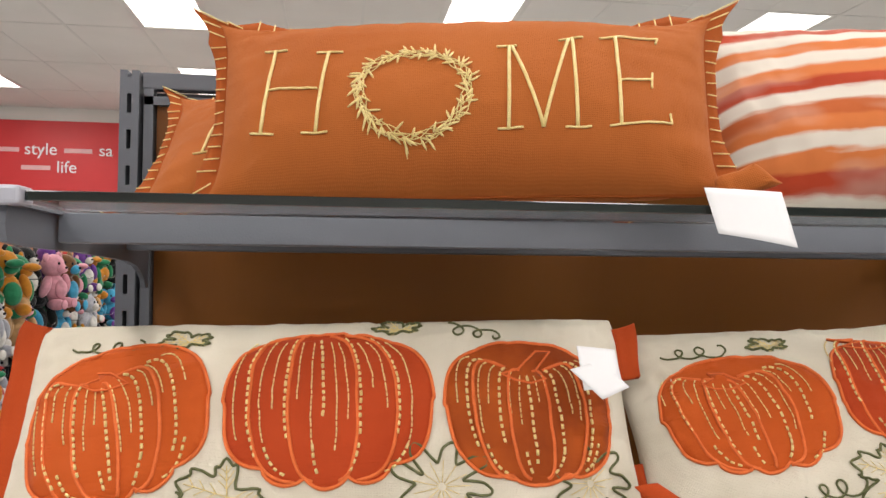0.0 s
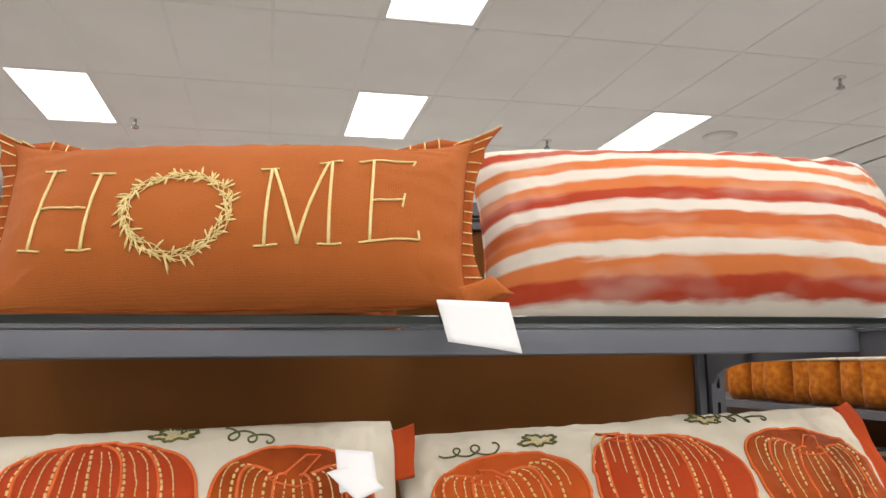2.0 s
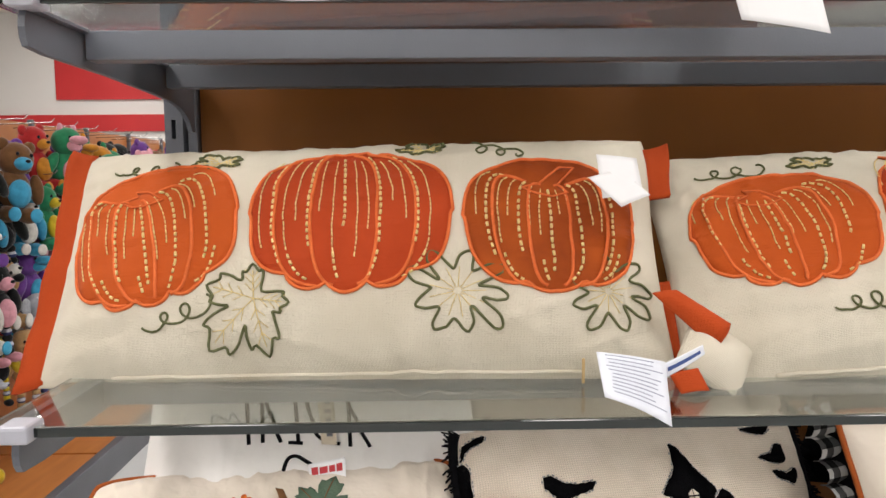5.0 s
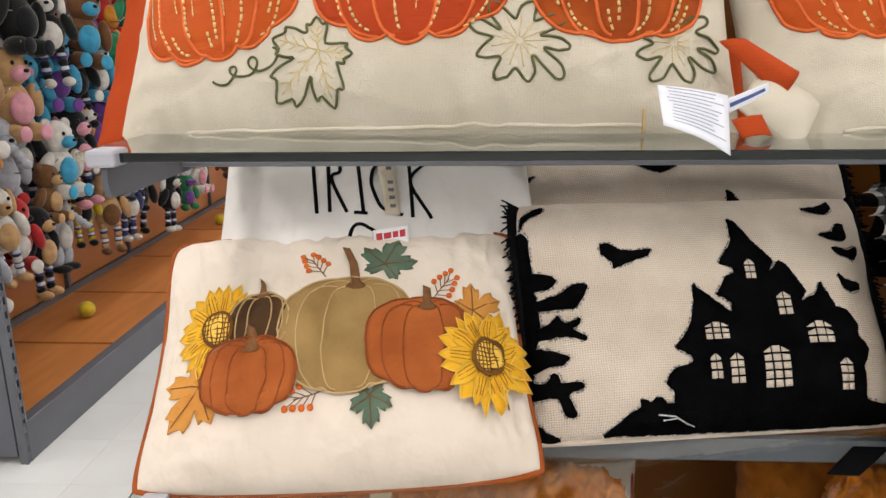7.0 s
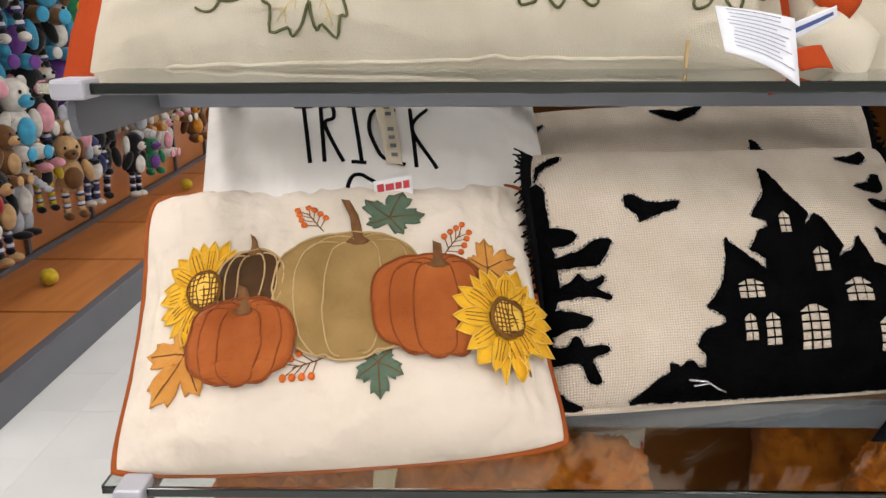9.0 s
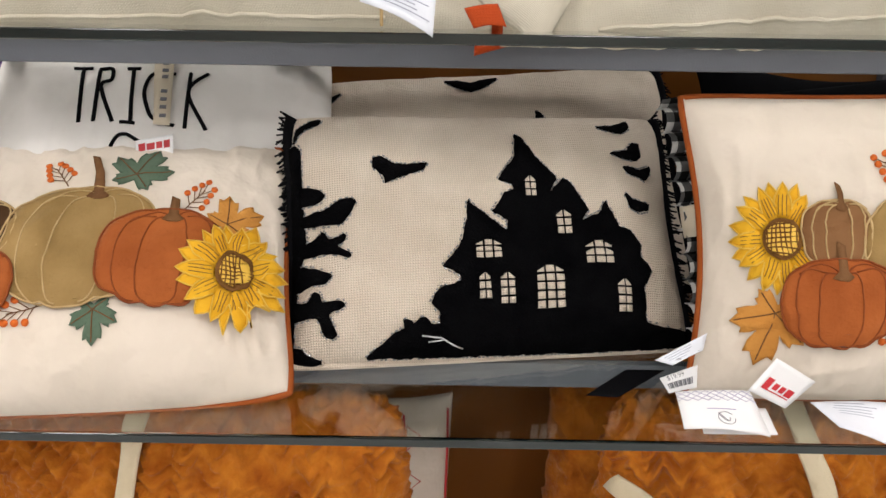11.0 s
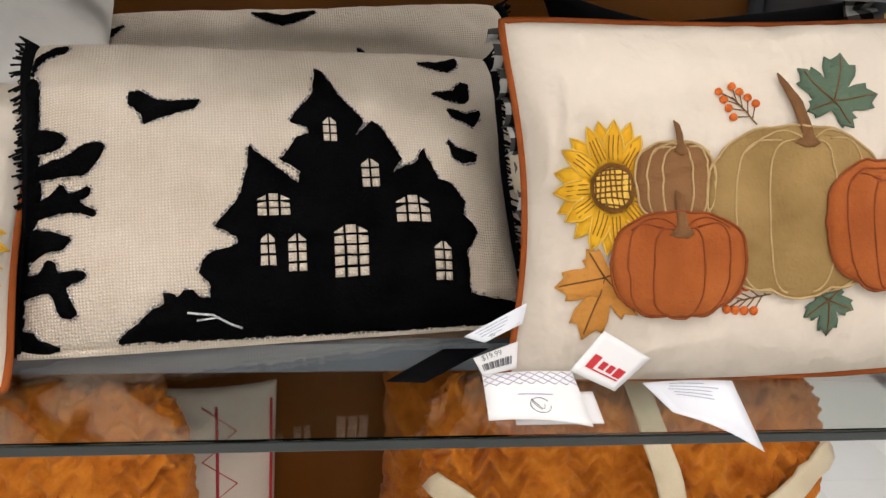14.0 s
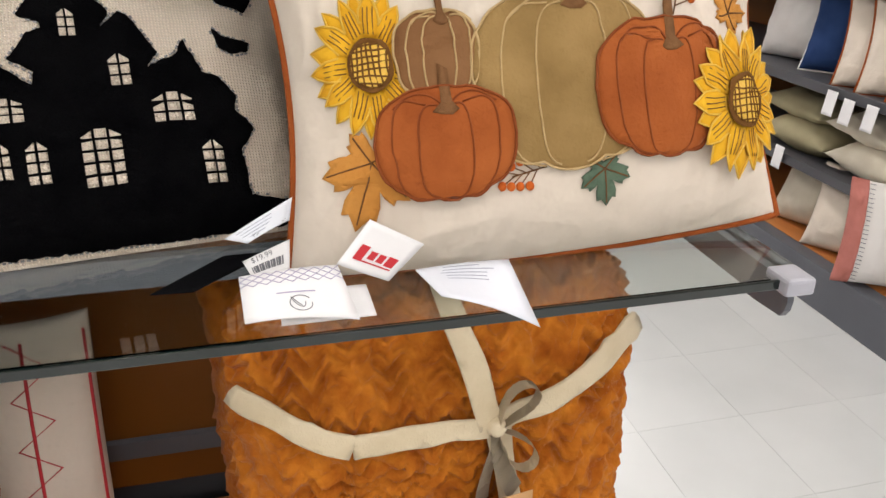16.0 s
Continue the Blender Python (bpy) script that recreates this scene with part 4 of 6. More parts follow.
def sprig(S, t, x, y, dx, dy, seed):
    """A stalk with round berries."""
    random.seed(seed)
    bm = bmesh.new()
    ends = []
    sew(bm, S, [(x + dx * k / 5, y + dy * k / 5) for k in range(6)], 0.0006, 0.0012, sides=4)
    ang = math.atan2(dy, dx)
    ln = math.hypot(dx, dy)
    for k in range(8):
        f = 0.2 + 0.8 * k / 7
        a = ang + (1.0 if k % 2 else -1.0) * (1.15 - 0.8 * f)
        p0 = (x + dx * f * 0.9, y + dy * f * 0.9)
        p1 = (p0[0] + ln * 0.46 * math.cos(a), p0[1] + ln * 0.46 * math.sin(a))
        sew(bm, S, [p0, p1], 0.0005, 0.0012, sides=4)
        ends.append(p1)
    s = part("berry_sprig", bm, BROWN_THREAD, t, "sprig of orange berries")
    for p1 in ends:
        part("berry", spread(S, oval(p1[0], p1[1], 0.0033, 0.0033, 0, 10), 0.0022, 0.01), BERRY, s)


def harvest(key, label, art, brown):
    """Cream piped cushion with its applique; art gives the places in millimetres."""
    S, t = cushion(key, "harvest_cushion", COTTON, label, "cream harvest cushions")
    piped(S, t)
    for (x, y, size, turn), m in zip(art["leaves"], (LEAF_GREEN, LEAF_GREEN, LEAF_AMBER, LEAF_AMBER)):
        cloth_leaf(S, t, x / 1000, y / 1000, size / 1000, turn, m)
    for k, (x0, y0, x1, y1) in enumerate(art["sprigs"]):
        sprig(S, t, x0 / 1000, y0 / 1000, (x1 - x0) / 1000, (y1 - y0) / 1000, 31 + k)
    (x, y), rx, ry = art["sun1"]
    sunflower(S, t, x / 1000, y / 1000, rx / 1000, ry / 1000, 11, 41)
    velvet_pumpkin(S, t, *art["brown"], brown, 0.0042, TAN_THREAD)
    velvet_pumpkin(S, t, *art["tan"], VELVET_TAN, 0.0046, TAN_THREAD, 3)
    velvet_pumpkin(S, t, *art["right"], VELVET_ORANGE, 0.0074, RUST_THREAD)
    velvet_pumpkin(S, t, *art["left"], VELVET_ORANGE, 0.0074, RUST_THREAD)
    (x, y), rx, ry = art["sun2"]
    sunflower(S, t, x / 1000, y / 1000, rx / 1000, ry / 1000, 11, 42, 0.0092)
    return S, t


HARVEST_LEFT = {
    "brown": ((-85, 6, 33, 36), (-81, 39), (-85, 58)), "tan": ((10, -7, 73, 70), (19, 49), (7, 102)), "right": ((87, -24, 59, 55), (97, 18), (97, 40)), "left": ((-91, -53, 51, 40), (-87, -25), (-90, -2)),
    "sun1": ((-130, 1), 50, 59), "sun2": ((157, -43), 52, 58), "leaves": [(51, 77, 43, -0.35), (34, -81, 28, -3.14), (-145, -60, 49, -3.78), (150, 17, 40, -1.06)],
    "sprigs": [(-16, 65, -33, 91), (104, 29, 124, 55), (-13, -72, -43, -82)]}
HARVEST_RIGHT = {
    "brown": ((-94, 6, 34, 34), (-88, 32), (-90, 51)), "tan": ((5, -16, 74, 68), (15, 36), (0, 89)), "right": ((85, -30, 61, 53), (92, 0), (92, 35)), "left": ((-94, -56, 55, 40), (-93, -33), (-92, -5)),
    "sun1": ((-147, 2), 47, 54), "sun2": ((158, -49), 53, 57), "leaves": [(43, 67, 45, -0.34), (30, -88, 26, -3.03), (-153, -67, 47, -3.43), (165, 21, 31, -0.45)],
    "sprigs": [(-23, 49, -42, 72), (101, 21, 113, 58), (-16, -82, -43, -87)]}
SHL, THL = harvest("harvest_left", "cream cotton cushion with velvet pumpkins and sunflowers", HARVEST_LEFT, VELVET_BROWN_SHADED)
SHR, THR = harvest("harvest_right", "cream harvest cushion with rust piping and hanging tags", HARVEST_RIGHT, VELVET_BROWN)


# ---- third shelf: haunted house cushions ----
def tufted(S, t, name, outline, label="", sequins=True, off=0.0035):
    shaggy = []
    for (x0, y0), (x1, y1) in zip(outline, outline[1:] + outline[:1]):
        n = max(1, int(math.hypot(x1 - x0, y1 - y0) / 0.0035))
        shaggy += [(x0 + (x1 - x0) * k / n + random.uniform(-0.0008, 0.0008), y0 + (y1 - y0) * k / n + random.uniform(-0.0008, 0.0008)) for k in range(n)]
    p = part(name, spread(S, shaggy, off, 0.009, 0.005), TUFT, t, label)
    if sequins:
        bm = bmesh.new()
        loop = outline + outline[:1]
        turn = 1 if sum(a[0] * b[1] - b[0] * a[1] for a, b in zip(loop, loop[1:])) > 0 else -1
        for a, b in zip(loop, loop[1:]):
            d = math.hypot(b[0] - a[0], b[1] - a[1])
            if d < 1e-6:
                continue
            ox, oy = turn * (b[1] - a[1]) / d * 0.0016, -turn * (b[0] - a[0]) / d * 0.0016
            n = max(1, int(d / 0.0042))
            for k in range(n):
                if random.random() < 0.75:
                    q = [(a[0] + (b[0] - a[0]) * f + ox, a[1] + (b[1] - a[1]) * f + oy) for f in (k / n, (k + 0.6) / n)]
                    sew(bm, S, q, 0.0009, 0.0016, sides=4)
        part("silver_outline", bm, SEQUIN, p, "glinting silver thread")
    return p


def lit_window(S, house, cx, cy, w, h, cols, rows_, arch=0.35, off=0.0046):
    """A small arched window of separate cream panes."""
    win = None
    pane_w, pane_h = w / cols, h / rows_
    for i in range(cols):
        for j in range(rows_):
            x0, x1 = -w / 2 + i * pane_w + 0.12 * pane_w, -w / 2 + (i + 1) * pane_w - 0.12 * pane_w
            y0, y1 = -h / 2 + j * pane_h + 0.12 * pane_h, -h / 2 + (j + 1) * pane_h - 0.12 * pane_h

            def cap(x):
                return h / 2 - arch * h * (2 * x / w) ** 2
            ya, yb = min(y1, cap(x0)), min(y1, cap(x1))
            if max(ya, yb) - y0 < 0.001:
                continue
            q = [(cx + x0, cy + y0), (cx + x1, cy + y0), (cx + x1, cy + max(yb, y0 + 0.0006)), (cx + x0, cy + max(ya, y0 + 0.0006))]
            part("window_pane", spread(S, q, off, 0.02, 0.002), OPEN_WEAVE, house, "cream woven pane")


HOUSE = [(-143, -136), (-118, -117), (-106, -110), (-106, -103), (-101, -102), (-95, -107), (-89, -102), (-83, -102), (-77, -107), (-68, -108), (-68, -98), (-78, -87),
         (-68, -73), (-45, -67), (-46, -60), (-64, -50), (-44, -29), (-37, -8), (-33, 20), (-25, 11), (7, -15), (9, -4), (-7, 7), (8, 28), (19, 31), (18, 38), (3, 44), (24, 71),
         (29, 101), (35, 98), (47, 71), (69, 45), (59, 29), (76, 44), (84, 40), (101, 8), (92, -5), (116, 6), (124, 19), (136, -11), (148, -16), (160, -31), (158, -44), (171, -59),
         (156, -79), (159, -114), (219, -124), (217, -139), (101, -139), (-13, -138)]
BATS = [
    [(-131, 72), (-121, 74), (-111, 65), (-98, 62), (-73, 64), (-78, 56), (-106, 47), (-119, 43), (-122, 52), (-131, 62)],
    [(-216, 102), (-213, 120), (-200, 127), (-184, 130), (-188, 123), (-203, 119), (-211, 112)],
    [(131, 115), (151, 117), (174, 126), (173, 115), (162, 108), (144, 110)],
    [(141, 79), (162, 83), (173, 94), (182, 93), (180, 74), (173, 70), (154, 74)],
    [(155, 62), (174, 58), (190, 64), (190, 56), (182, 46), (169, 51), (160, 53)],
    [(150, 28), (158, 21), (181, 18), (179, 10), (166, 6), (154, 11)],
]
BRANCHES = [
    [(-220, 97), (-210, 94), (-211, 42), (-209, 9), (-208, -21), (-214, -42), (-217, -69), (-219, -98), (-219, -128), (-218, -139), (-222, -139), (-222, -72), (-221, -18), (-221, 46)],
    [(-215, 47), (-199, 45), (-188, 38), (-186, 33), (-193, 27), (-214, 27)],
    [(-212, 13), (-186, 18), (-170, 27), (-153, 26), (-156, 17), (-166, 3), (-181, 1), (-211, 3)],
    [(-212, -18), (-195, -12), (-189, -5), (-184, -13), (-174, -14), (-165, -10), (-165, -17), (-173, -22), (-160, -31), (-163, -36), (-181, -29), (-211, -31)],
    [(-218, -40), (-204, -42), (-182, -50), (-182, -56), (-188, -61), (-201, -60), (-219, -65)],
    [(-221, -76), (-205, -78), (-199, -69), (-192, -71), (-189, -80), (-169, -80), (-168, -87), (-182, -92), (-178, -104), (-173, -113), (-180, -116), (-188, -110), (-195, -95), (-221, -95)],
    [(-221, -122), (-211, -124), (-205, -131), (-189, -138), (-221, -139)],
]


def haunted(key, label, dx=0.0, dy=0.0, bats=BATS):
    S, t = cushion(key, "haunted_house_cushion", OPEN_WEAVE, label, "haunted house cushions")
    random.seed(5)

    def M(pts):
        return [(x / 1000 + dx, y / 1000 + dy) for x, y in pts]
    house = tufted(S, t, "house", M(HOUSE), "black tufted haunted house")
    for cx, cy, w, h, c, r, a in ((37, 35, 13, 24, 2, 3, 0.3), (71, -6, 18, 28, 2, 3, 0.3), (-15, -34, 29, 20, 3, 3, 0.55), (107, -40, 34, 26, 3, 3, 0.6),
                                  (-21, -72, 13, 28, 2, 3, 0.25), (3, -75, 17, 33, 2, 4, 0.25), (49, -75, 32, 45, 3, 5, 0.3), (132, -86, 18, 35, 2, 4, 0.25)):
        lit_window(S, house, cx / 1000 + dx, cy / 1000 + dy, w / 1000, h / 1000, c, r, a)
    bm = bmesh.new()
    sew(bm, S, M([(-88, -117), (-68, -119), (-52, -127), (-44, -130)]), 0.0011, 0.0048)
    sew(bm, S, M([(-80, -123), (-62, -121)]), 0.0009, 0.0048)
    part("grass_stitch", bm, SEQUIN, house)
    for b in bats:
        tufted(S, t, "bat", M(b), "black tufted bat")
    for b in BRANCHES:
        tufted(S, t, "branch", M(smooth_line(b + b[:1], 3)[:-1]), "black tufted branch")
    for sx in (-1, 1):
        bm = bmesh.new()
        for k in range(150):
            b = -S.H / 2 + S.H * k / 149
            q = S(sx * S.W / 2, b)
            d = Vector((sx * random.uniform(0.006, 0.016), random.uniform(-0.008, 0.008), random.uniform(-0.006, 0.004) + (0.012 if b > S.H * 0.42 else 0)))
            tube(bm, [q + Vector((-sx * 0.004, 0, 0)), q + d * 0.5, q + d + Vector((0, 0, -0.003))], 0.0011, 4)
        tube(bm, [S(sx * S.W / 2, -S.H / 2 + S.H * k / 30) for k in range(31)], 0.007, 7)
        part("fringe", bm, BLACK_COTTON, t, "black cotton fringe")
    bm = bmesh.new()
    tube(bm, [S(-S.W / 2 + S.W * k / 40, -S.H / 2) + Vector((0, -0.002, 0)) for k in range(41)], 0.0045, 7)
    part("hem", bm, OPEN_WEAVE, t, "cream bottom hem")
    return S, t


haunted("haunted", "cream woven cushion with black tufted haunted house")
haunted("haunted_behind", "second haunted house cushion leaning behind the first", 0.03, -0.030,
        [[(-84, 160), (-68, 163), (-50, 156), (-36, 163), (-14, 166), (-26, 152), (-50, 140), (-68, 148)], [(-262, 136), (-248, 146), (-222, 152), (-236, 140), (-258, 130)]])

S, t = cushion("trick", "halloween_cushion", WHITE_COTTON, "white square cushion with black TRICK OR lettering")
bm = bmesh.new()
# hand-drawn capitals: each stroke as two or more points, millimetres
for pts in ([(-99, 79), (-77, 79)], [(-88, 81), (-80, -9)], [(-68, 76), (-64, -8)], [(-68, 76), (-55, 78), (-53, 58), (-63, 46), (-43, -9)],
            [(-37, 77), (-22, 77)], [(-30, 76), (-23, -11)], [(-34, -11), (-18, -13)], [(19, 69), (-6, 67), (-13, 38), (-6, 7), (3, -8), (25, -17)],
            [(36, 70), (37, -21)], [(56, 70), (36, 36), (60, -22)], [(-41, -58), (-39, -44), (-35, -33), (-29, -29), (-20, -32), (-3, -48), (-6, -74), (-23, -86), (-37, -78), (-41, -58)]):
    fine = smooth_line([(x / 1000 + 0.0, y / 1000) for x, y in pts], 6) if len(pts) > 2 else [(pts[0][0] / 1000 + (pts[1][0] - pts[0][0]) / 1000 * k / 8, pts[0][1] / 1000 + (pts[1][1] - pts[0][1]) / 1000 * k / 8) for k in range(9)]
    sew(bm, S, fine, 0.0023, 0.0006, sides=6)
part("lettering", bm, BLACK_COTTON, t, "black embroidered capitals")
tape = part("name_tape", spread(S, [(-0.011, 0.13), (0.013, 0.13), (0.022, -0.020), (0.004, -0.018)], 0.006, 0.02, 0.001), CREAM_TAPE, t, "cream woven tape with dark print")
bm = bmesh.new()
for k in range(8):
    if k != 3:
        z = 0.080 - 0.0125 * k
        add_box(bm, S(0.011 - 0.07 * (z - 0.02), z, 0.0072), (0.007, 0.001, 0.0045))
part("tape_print", bm, INK, tape, smooth=False)

S, t = cushion("gingham", "black_cushion", BLACK_COTTON, "black cushion with gingham ruffle tucked behind others")
for sx in (-1, 1):
    bm = bmesh.new()
    rows_ = []
    for k in range(90):
        b = -S.H / 2 + S.H * k / 89
        q = S(sx * S.W / 2, b)
        rows_.append([bm.verts.new(q + Vector((sx * (0.034 * f - 0.02), -0.012 + 0.014 * f * math.sin(k * 0.75), 0.006 * f * math.cos(k * 0.75)))) for f in (0, 0.33, 0.66, 1)]
                     + [bm.verts.new(q + Vector((sx * (0.034 * f - 0.02), -0.010 + 0.014 * f * math.sin(k * 0.75), 0.006 * f * math.cos(k * 0.75)))) for f in (1, 0)])
    for a, b in zip(rows_, rows_[1:]):
        for k in range(6):
            bm.faces.new((a[k], a[(k + 1) % 6], b[(k + 1) % 6], b[k]))
    bm.faces.new(rows_[0]), bm.faces.new(rows_[-1][::-1])
    bmesh.ops.recalc_face_normals(bm, faces=bm.faces)
    part("ruffle", bm, GINGHAM, t, "black and white gingham ruffle")
tape = part("name_tape", spread(S, [(-0.188, 0.022), (-0.10, 0.022), (-0.10, -0.008), (-0.188, -0.012)], 0.024, 0.02, 0.001), CREAM_TAPE, t, "cream woven tape with dark print")
bm = bmesh.new()
for k in range(3):
    add_box(bm, S(-0.172 + 0.010 * k, 0.006, 0.0256), (0.005, 0.001, 0.007))
part("tape_print", bm, INK, tape, smooth=False)


# ---- paper tags and labels ----
SOFT_INK = material("faded_blue_print", (0.30, 0.32, 0.42), 0.6)


def paper(name, corners, mat, label="", bow=0.004, parent=None, curl_=0.0):
    """A thin bent sheet between four corners (upper left, upper right, lower right, lower left)."""
    c = [Vector(p) for p in corners]
    n = (c[1] - c[0]).cross(c[3] - c[0]).normalized()
    if n.y > 0:
        n = -n
    bm = bmesh.new()
    N = 8
    sheets = []
    for d in (0.0003, -0.0003):
        g = []
        for j in range(N + 1):
            v = j / N
            row = []
            for i in range(N + 1):
                u = i / N
                p = c[0].lerp(c[1], u).lerp(c[3].lerp(c[2], u), v)
                row.append(bm.verts.new(p + n * (d + bow * math.sin(math.pi * u) * (0.4 + 0.6 * v) + curl_ * v * v)))
            g.append(row)
        sheets.append(g)
    f, b = sheets
    for j in range(N):
        for i in range(N):
            bm.faces.new((f[j][i], f[j][i + 1], f[j + 1][i + 1], f[j + 1][i]))
            bm.faces.new((b[j][i], b[j + 1][i], b[j + 1][i + 1], b[j][i + 1]))
    ring_f = f[0][:-1] + [r[-1] for r in f[:-1]] + f[-1][:0:-1] + [r[0] for r in f[:0:-1]]
    ring_b = b[0][:-1] + [r[-1] for r in b[:-1]] + b[-1][:0:-1] + [r[0] for r in b[:0:-1]]
    for i in range(len(ring_f)):
        j = (i + 1) % len(ring_f)
        bm.faces.new((ring_f[j], ring_f[i], ring_b[i], ring_b[j]))

    def at(u, v, off=0.0006):
        return c[0].lerp(c[1], u).lerp(c[3].lerp(c[2], u), v) + n * (off + bow * math.sin(math.pi * u) * (0.4 + 0.6 * v) + curl_ * v * v)
    ob = part(name, bm, mat, parent)
    if not parent:
        tagged(ob, label, "tag")
    return ob, at


def print_bars(ob, at, items, mat=INK):
    """Unreadable print as bars: u0, u1, v, height."""
    bm = bmesh.new()
    for u0, u1, v, h in items:
        cols = [(bm.verts.new(at(u0 + (u1 - u0) * k / 6, v - h / 2, 0.0009)), bm.verts.new(at(u0 + (u1 - u0) * k / 6, v + h / 2, 0.0009))) for k in range(7)]
        for a, b in zip(cols, cols[1:]):
            bm.faces.new((a[0], b[0], b[1], a[1]))
    part("print", bm, mat, ob, smooth=False)


def written(text, ob, at, u0, u1, v, mat=INK):
    """Readable words laid along a tag."""
    cu = bpy.data.curves.new("lettering", "FONT")
    cu.body = text
    a, b, up = at(u0, v), at(u1, v), at(u0, v - 0.1)
    x = (b - a)
    z = x.cross(up - a).normalized()
    y = z.cross(x).normalized()
    m = Matrix((x.normalized(), y, z)).transposed().to_4x4()
    cu.size = x.length / max(1, 0.56 * len(text))
    cu.materials.append(mat)
    o = new("lettering", cu)
    o.parent = ob
    o.matrix_basis = Matrix.Translation(a + z * 0.0004) @ m


def lines(rows_, u0=0.1, u1=0.9, v0=0.1, v1=0.85, h=0.03, seed=1):
    random.seed(seed)
    return [(u0 + random.uniform(0, 0.08), u1 - random.uniform(0, 0.25), v0 + (v1 - v0) * k / max(1, rows_ - 1), h) for k in range(rows_)]


paper("price_tag", [(0.616, -0.488, 1.7175), (0.690, -0.488, 1.715), (0.700, -0.497, 1.6645), (0.626, -0.495, 1.6765)], PAPER, "blank white card tag hanging over the shelf edge", 0.002)
paper("price_tag", [(0.527, -0.400, 1.569), (0.566, -0.400, 1.565), (0.570, -0.412, 1.531), (0.531, -0.412, 1.527)], PAPER, "blank white card tag on a pumpkin cushion", 0.003)
paper("price_tag", [(0.518, -0.408, 1.547), (0.551, -0.404, 1.555), (0.576, -0.414, 1.530), (0.548, -0.417, 1.519)], PAPER, "small white card tag on a pumpkin cushion", 0.002)
ob, at = paper("care_label", [(0.502, -0.520, 1.404), (0.559, -0.522, 1.395), (0.556, -0.552, 1.350), (0.503, -0.548, 1.374)], SATIN, "white satin care label hanging from a cushion", 0.004)
print_bars(ob, at, lines(11, 0.1, 0.95, 0.06, 0.82, 0.018, 3), SOFT_INK)
ob, at = paper("brand_ribbon", [(0.556, -0.515, 1.390), (0.598, -0.500, 1.404), (0.600, -0.500, 1.396), (0.558, -0.515, 1.378)], SATIN, "white satin ribbon label beside a cushion", 0.002)
print_bars(ob, at, [(0.15, 0.9, 0.5, 0.3)], material("blue_print", (0.05, 0.09, 0.28), 0.6))
ob, at = paper("care_label", [(0.7658, -0.474, 1.0576), (0.8161, -0.462, 1.081), (0.8128, -0.466, 1.0649), (0.7817, -0.478, 1.0544)], SATIN, "white satin care label under a cushion corner", 0.002)
print_bars(ob, at, lines(4, 0.1, 0.7, 0.2, 0.75, 0.035, 4), SOFT_INK)
written("MADE IN INDIA", ob, at, 0.2, 0.95, 0.9)
ob, at = paper("price_tag", [(0.7759, -0.462, 1.0328), (0.8117, -0.46, 1.0467), (0.8098, -0.47, 1.0275), (0.7828, -0.474, 1.0231)], PAPER, "white price tag lying on the glass", 0.001)
written("$19.99", ob, at, 0.15, 0.75, 0.3)
print_bars(ob, at, [(0.1 + 0.045 * k, 0.125 + 0.045 * k + 0.012 * (k % 3), 0.62, 0.32) for k in range(17)])
ob, at = paper("black_card", [(0.7585, -0.4021, 1.0115), (0.7987, -0.4018, 1.0115), (0.738, -0.4617, 1.0115), (0.7069, -0.4591, 1.0115)], BLACK_COTTON, "black card tag lying on the glass shelf", 0.0)
print_bars(ob, at, [(0.3, 0.75, 0.35, 0.02), (0.35, 0.7, 0.6, 0.02)], SEQUIN)
ob, at = paper("patterned_tag", [(0.7747, -0.515, 1.0466), (0.8418, -0.512, 1.0472), (0.8524, -0.545, 1.0222), (0.7767, -0.545, 1.0287)], PAPER, "white folded tag with lilac lattice border", 0.006, None, -0.003)
LILAC = material("lilac_print", (0.42, 0.38, 0.55), 0.6)
bm = bmesh.new()
for k in range(8):
    for s in (0, 1):
        for r in (0, 1):
            a0, a1 = at((k + s) / 8, 0.02 + 0.13 * r), at((k + 1 - s) / 8, 0.15 + 0.13 * r)
            tube(bm, [a0, a0.lerp(a1, 0.5), a1], 0.0003, 4)
part("lattice_print", bm, LILAC, ob)
bm = bmesh.new()
tube(bm, [at(0.52 + 0.10 * math.cos(q), 0.72 + 0.15 * math.sin(q)) for q in [k * 0.3 for k in range(20)]], 0.0003, 4)
tube(bm, [at(0.50 + 0.06 * math.cos(q), 0.70 + 0.10 * math.sin(q * 1.4)) for q in [k * 0.3 for k in range(18)]], 0.0003, 4)
part("emblem", bm, INK, ob)
print_bars(ob, at, [(0.32, 0.68, 0.50, 0.025)], LILAC)
paper("folded_tag", [(0.800, -0.505, 1.026), (0.862, -0.505, 1.026), (0.866, -0.528, 1.0125), (0.800, -0.528, 1.0125)], PAPER, "white card back flap lying on glass", 0.0)
ob, at = paper("store_tag", [(0.8674, -0.500, 1.0742), (0.9069, -0.498, 1.0501), (0.8781, -0.508, 1.0279), (0.8414, -0.510, 1.0467)], PAPER, "white store tag with a red mark", 0.001)
print_bars(ob, at, [(0.15, 0.30, 0.62, 0.30), (0.36, 0.48, 0.62, 0.18), (0.52, 0.64, 0.62, 0.18), (0.68, 0.85, 0.62, 0.22), (0.15, 0.85, 0.78, 0.03)], RED_INK)
ob, at = paper("care_label", [(0.8964, -0.515, 1.0384), (0.9674, -0.512, 1.0376), (0.9796, -0.552, 1.0015), (0.9086, -0.546, 1.0321)], SATIN, "large white satin care label over the glass edge", 0.004)
print_bars(ob, at, lines(5, 0.2, 0.85, 0.08, 0.38, 0.016, 6), SOFT_INK)
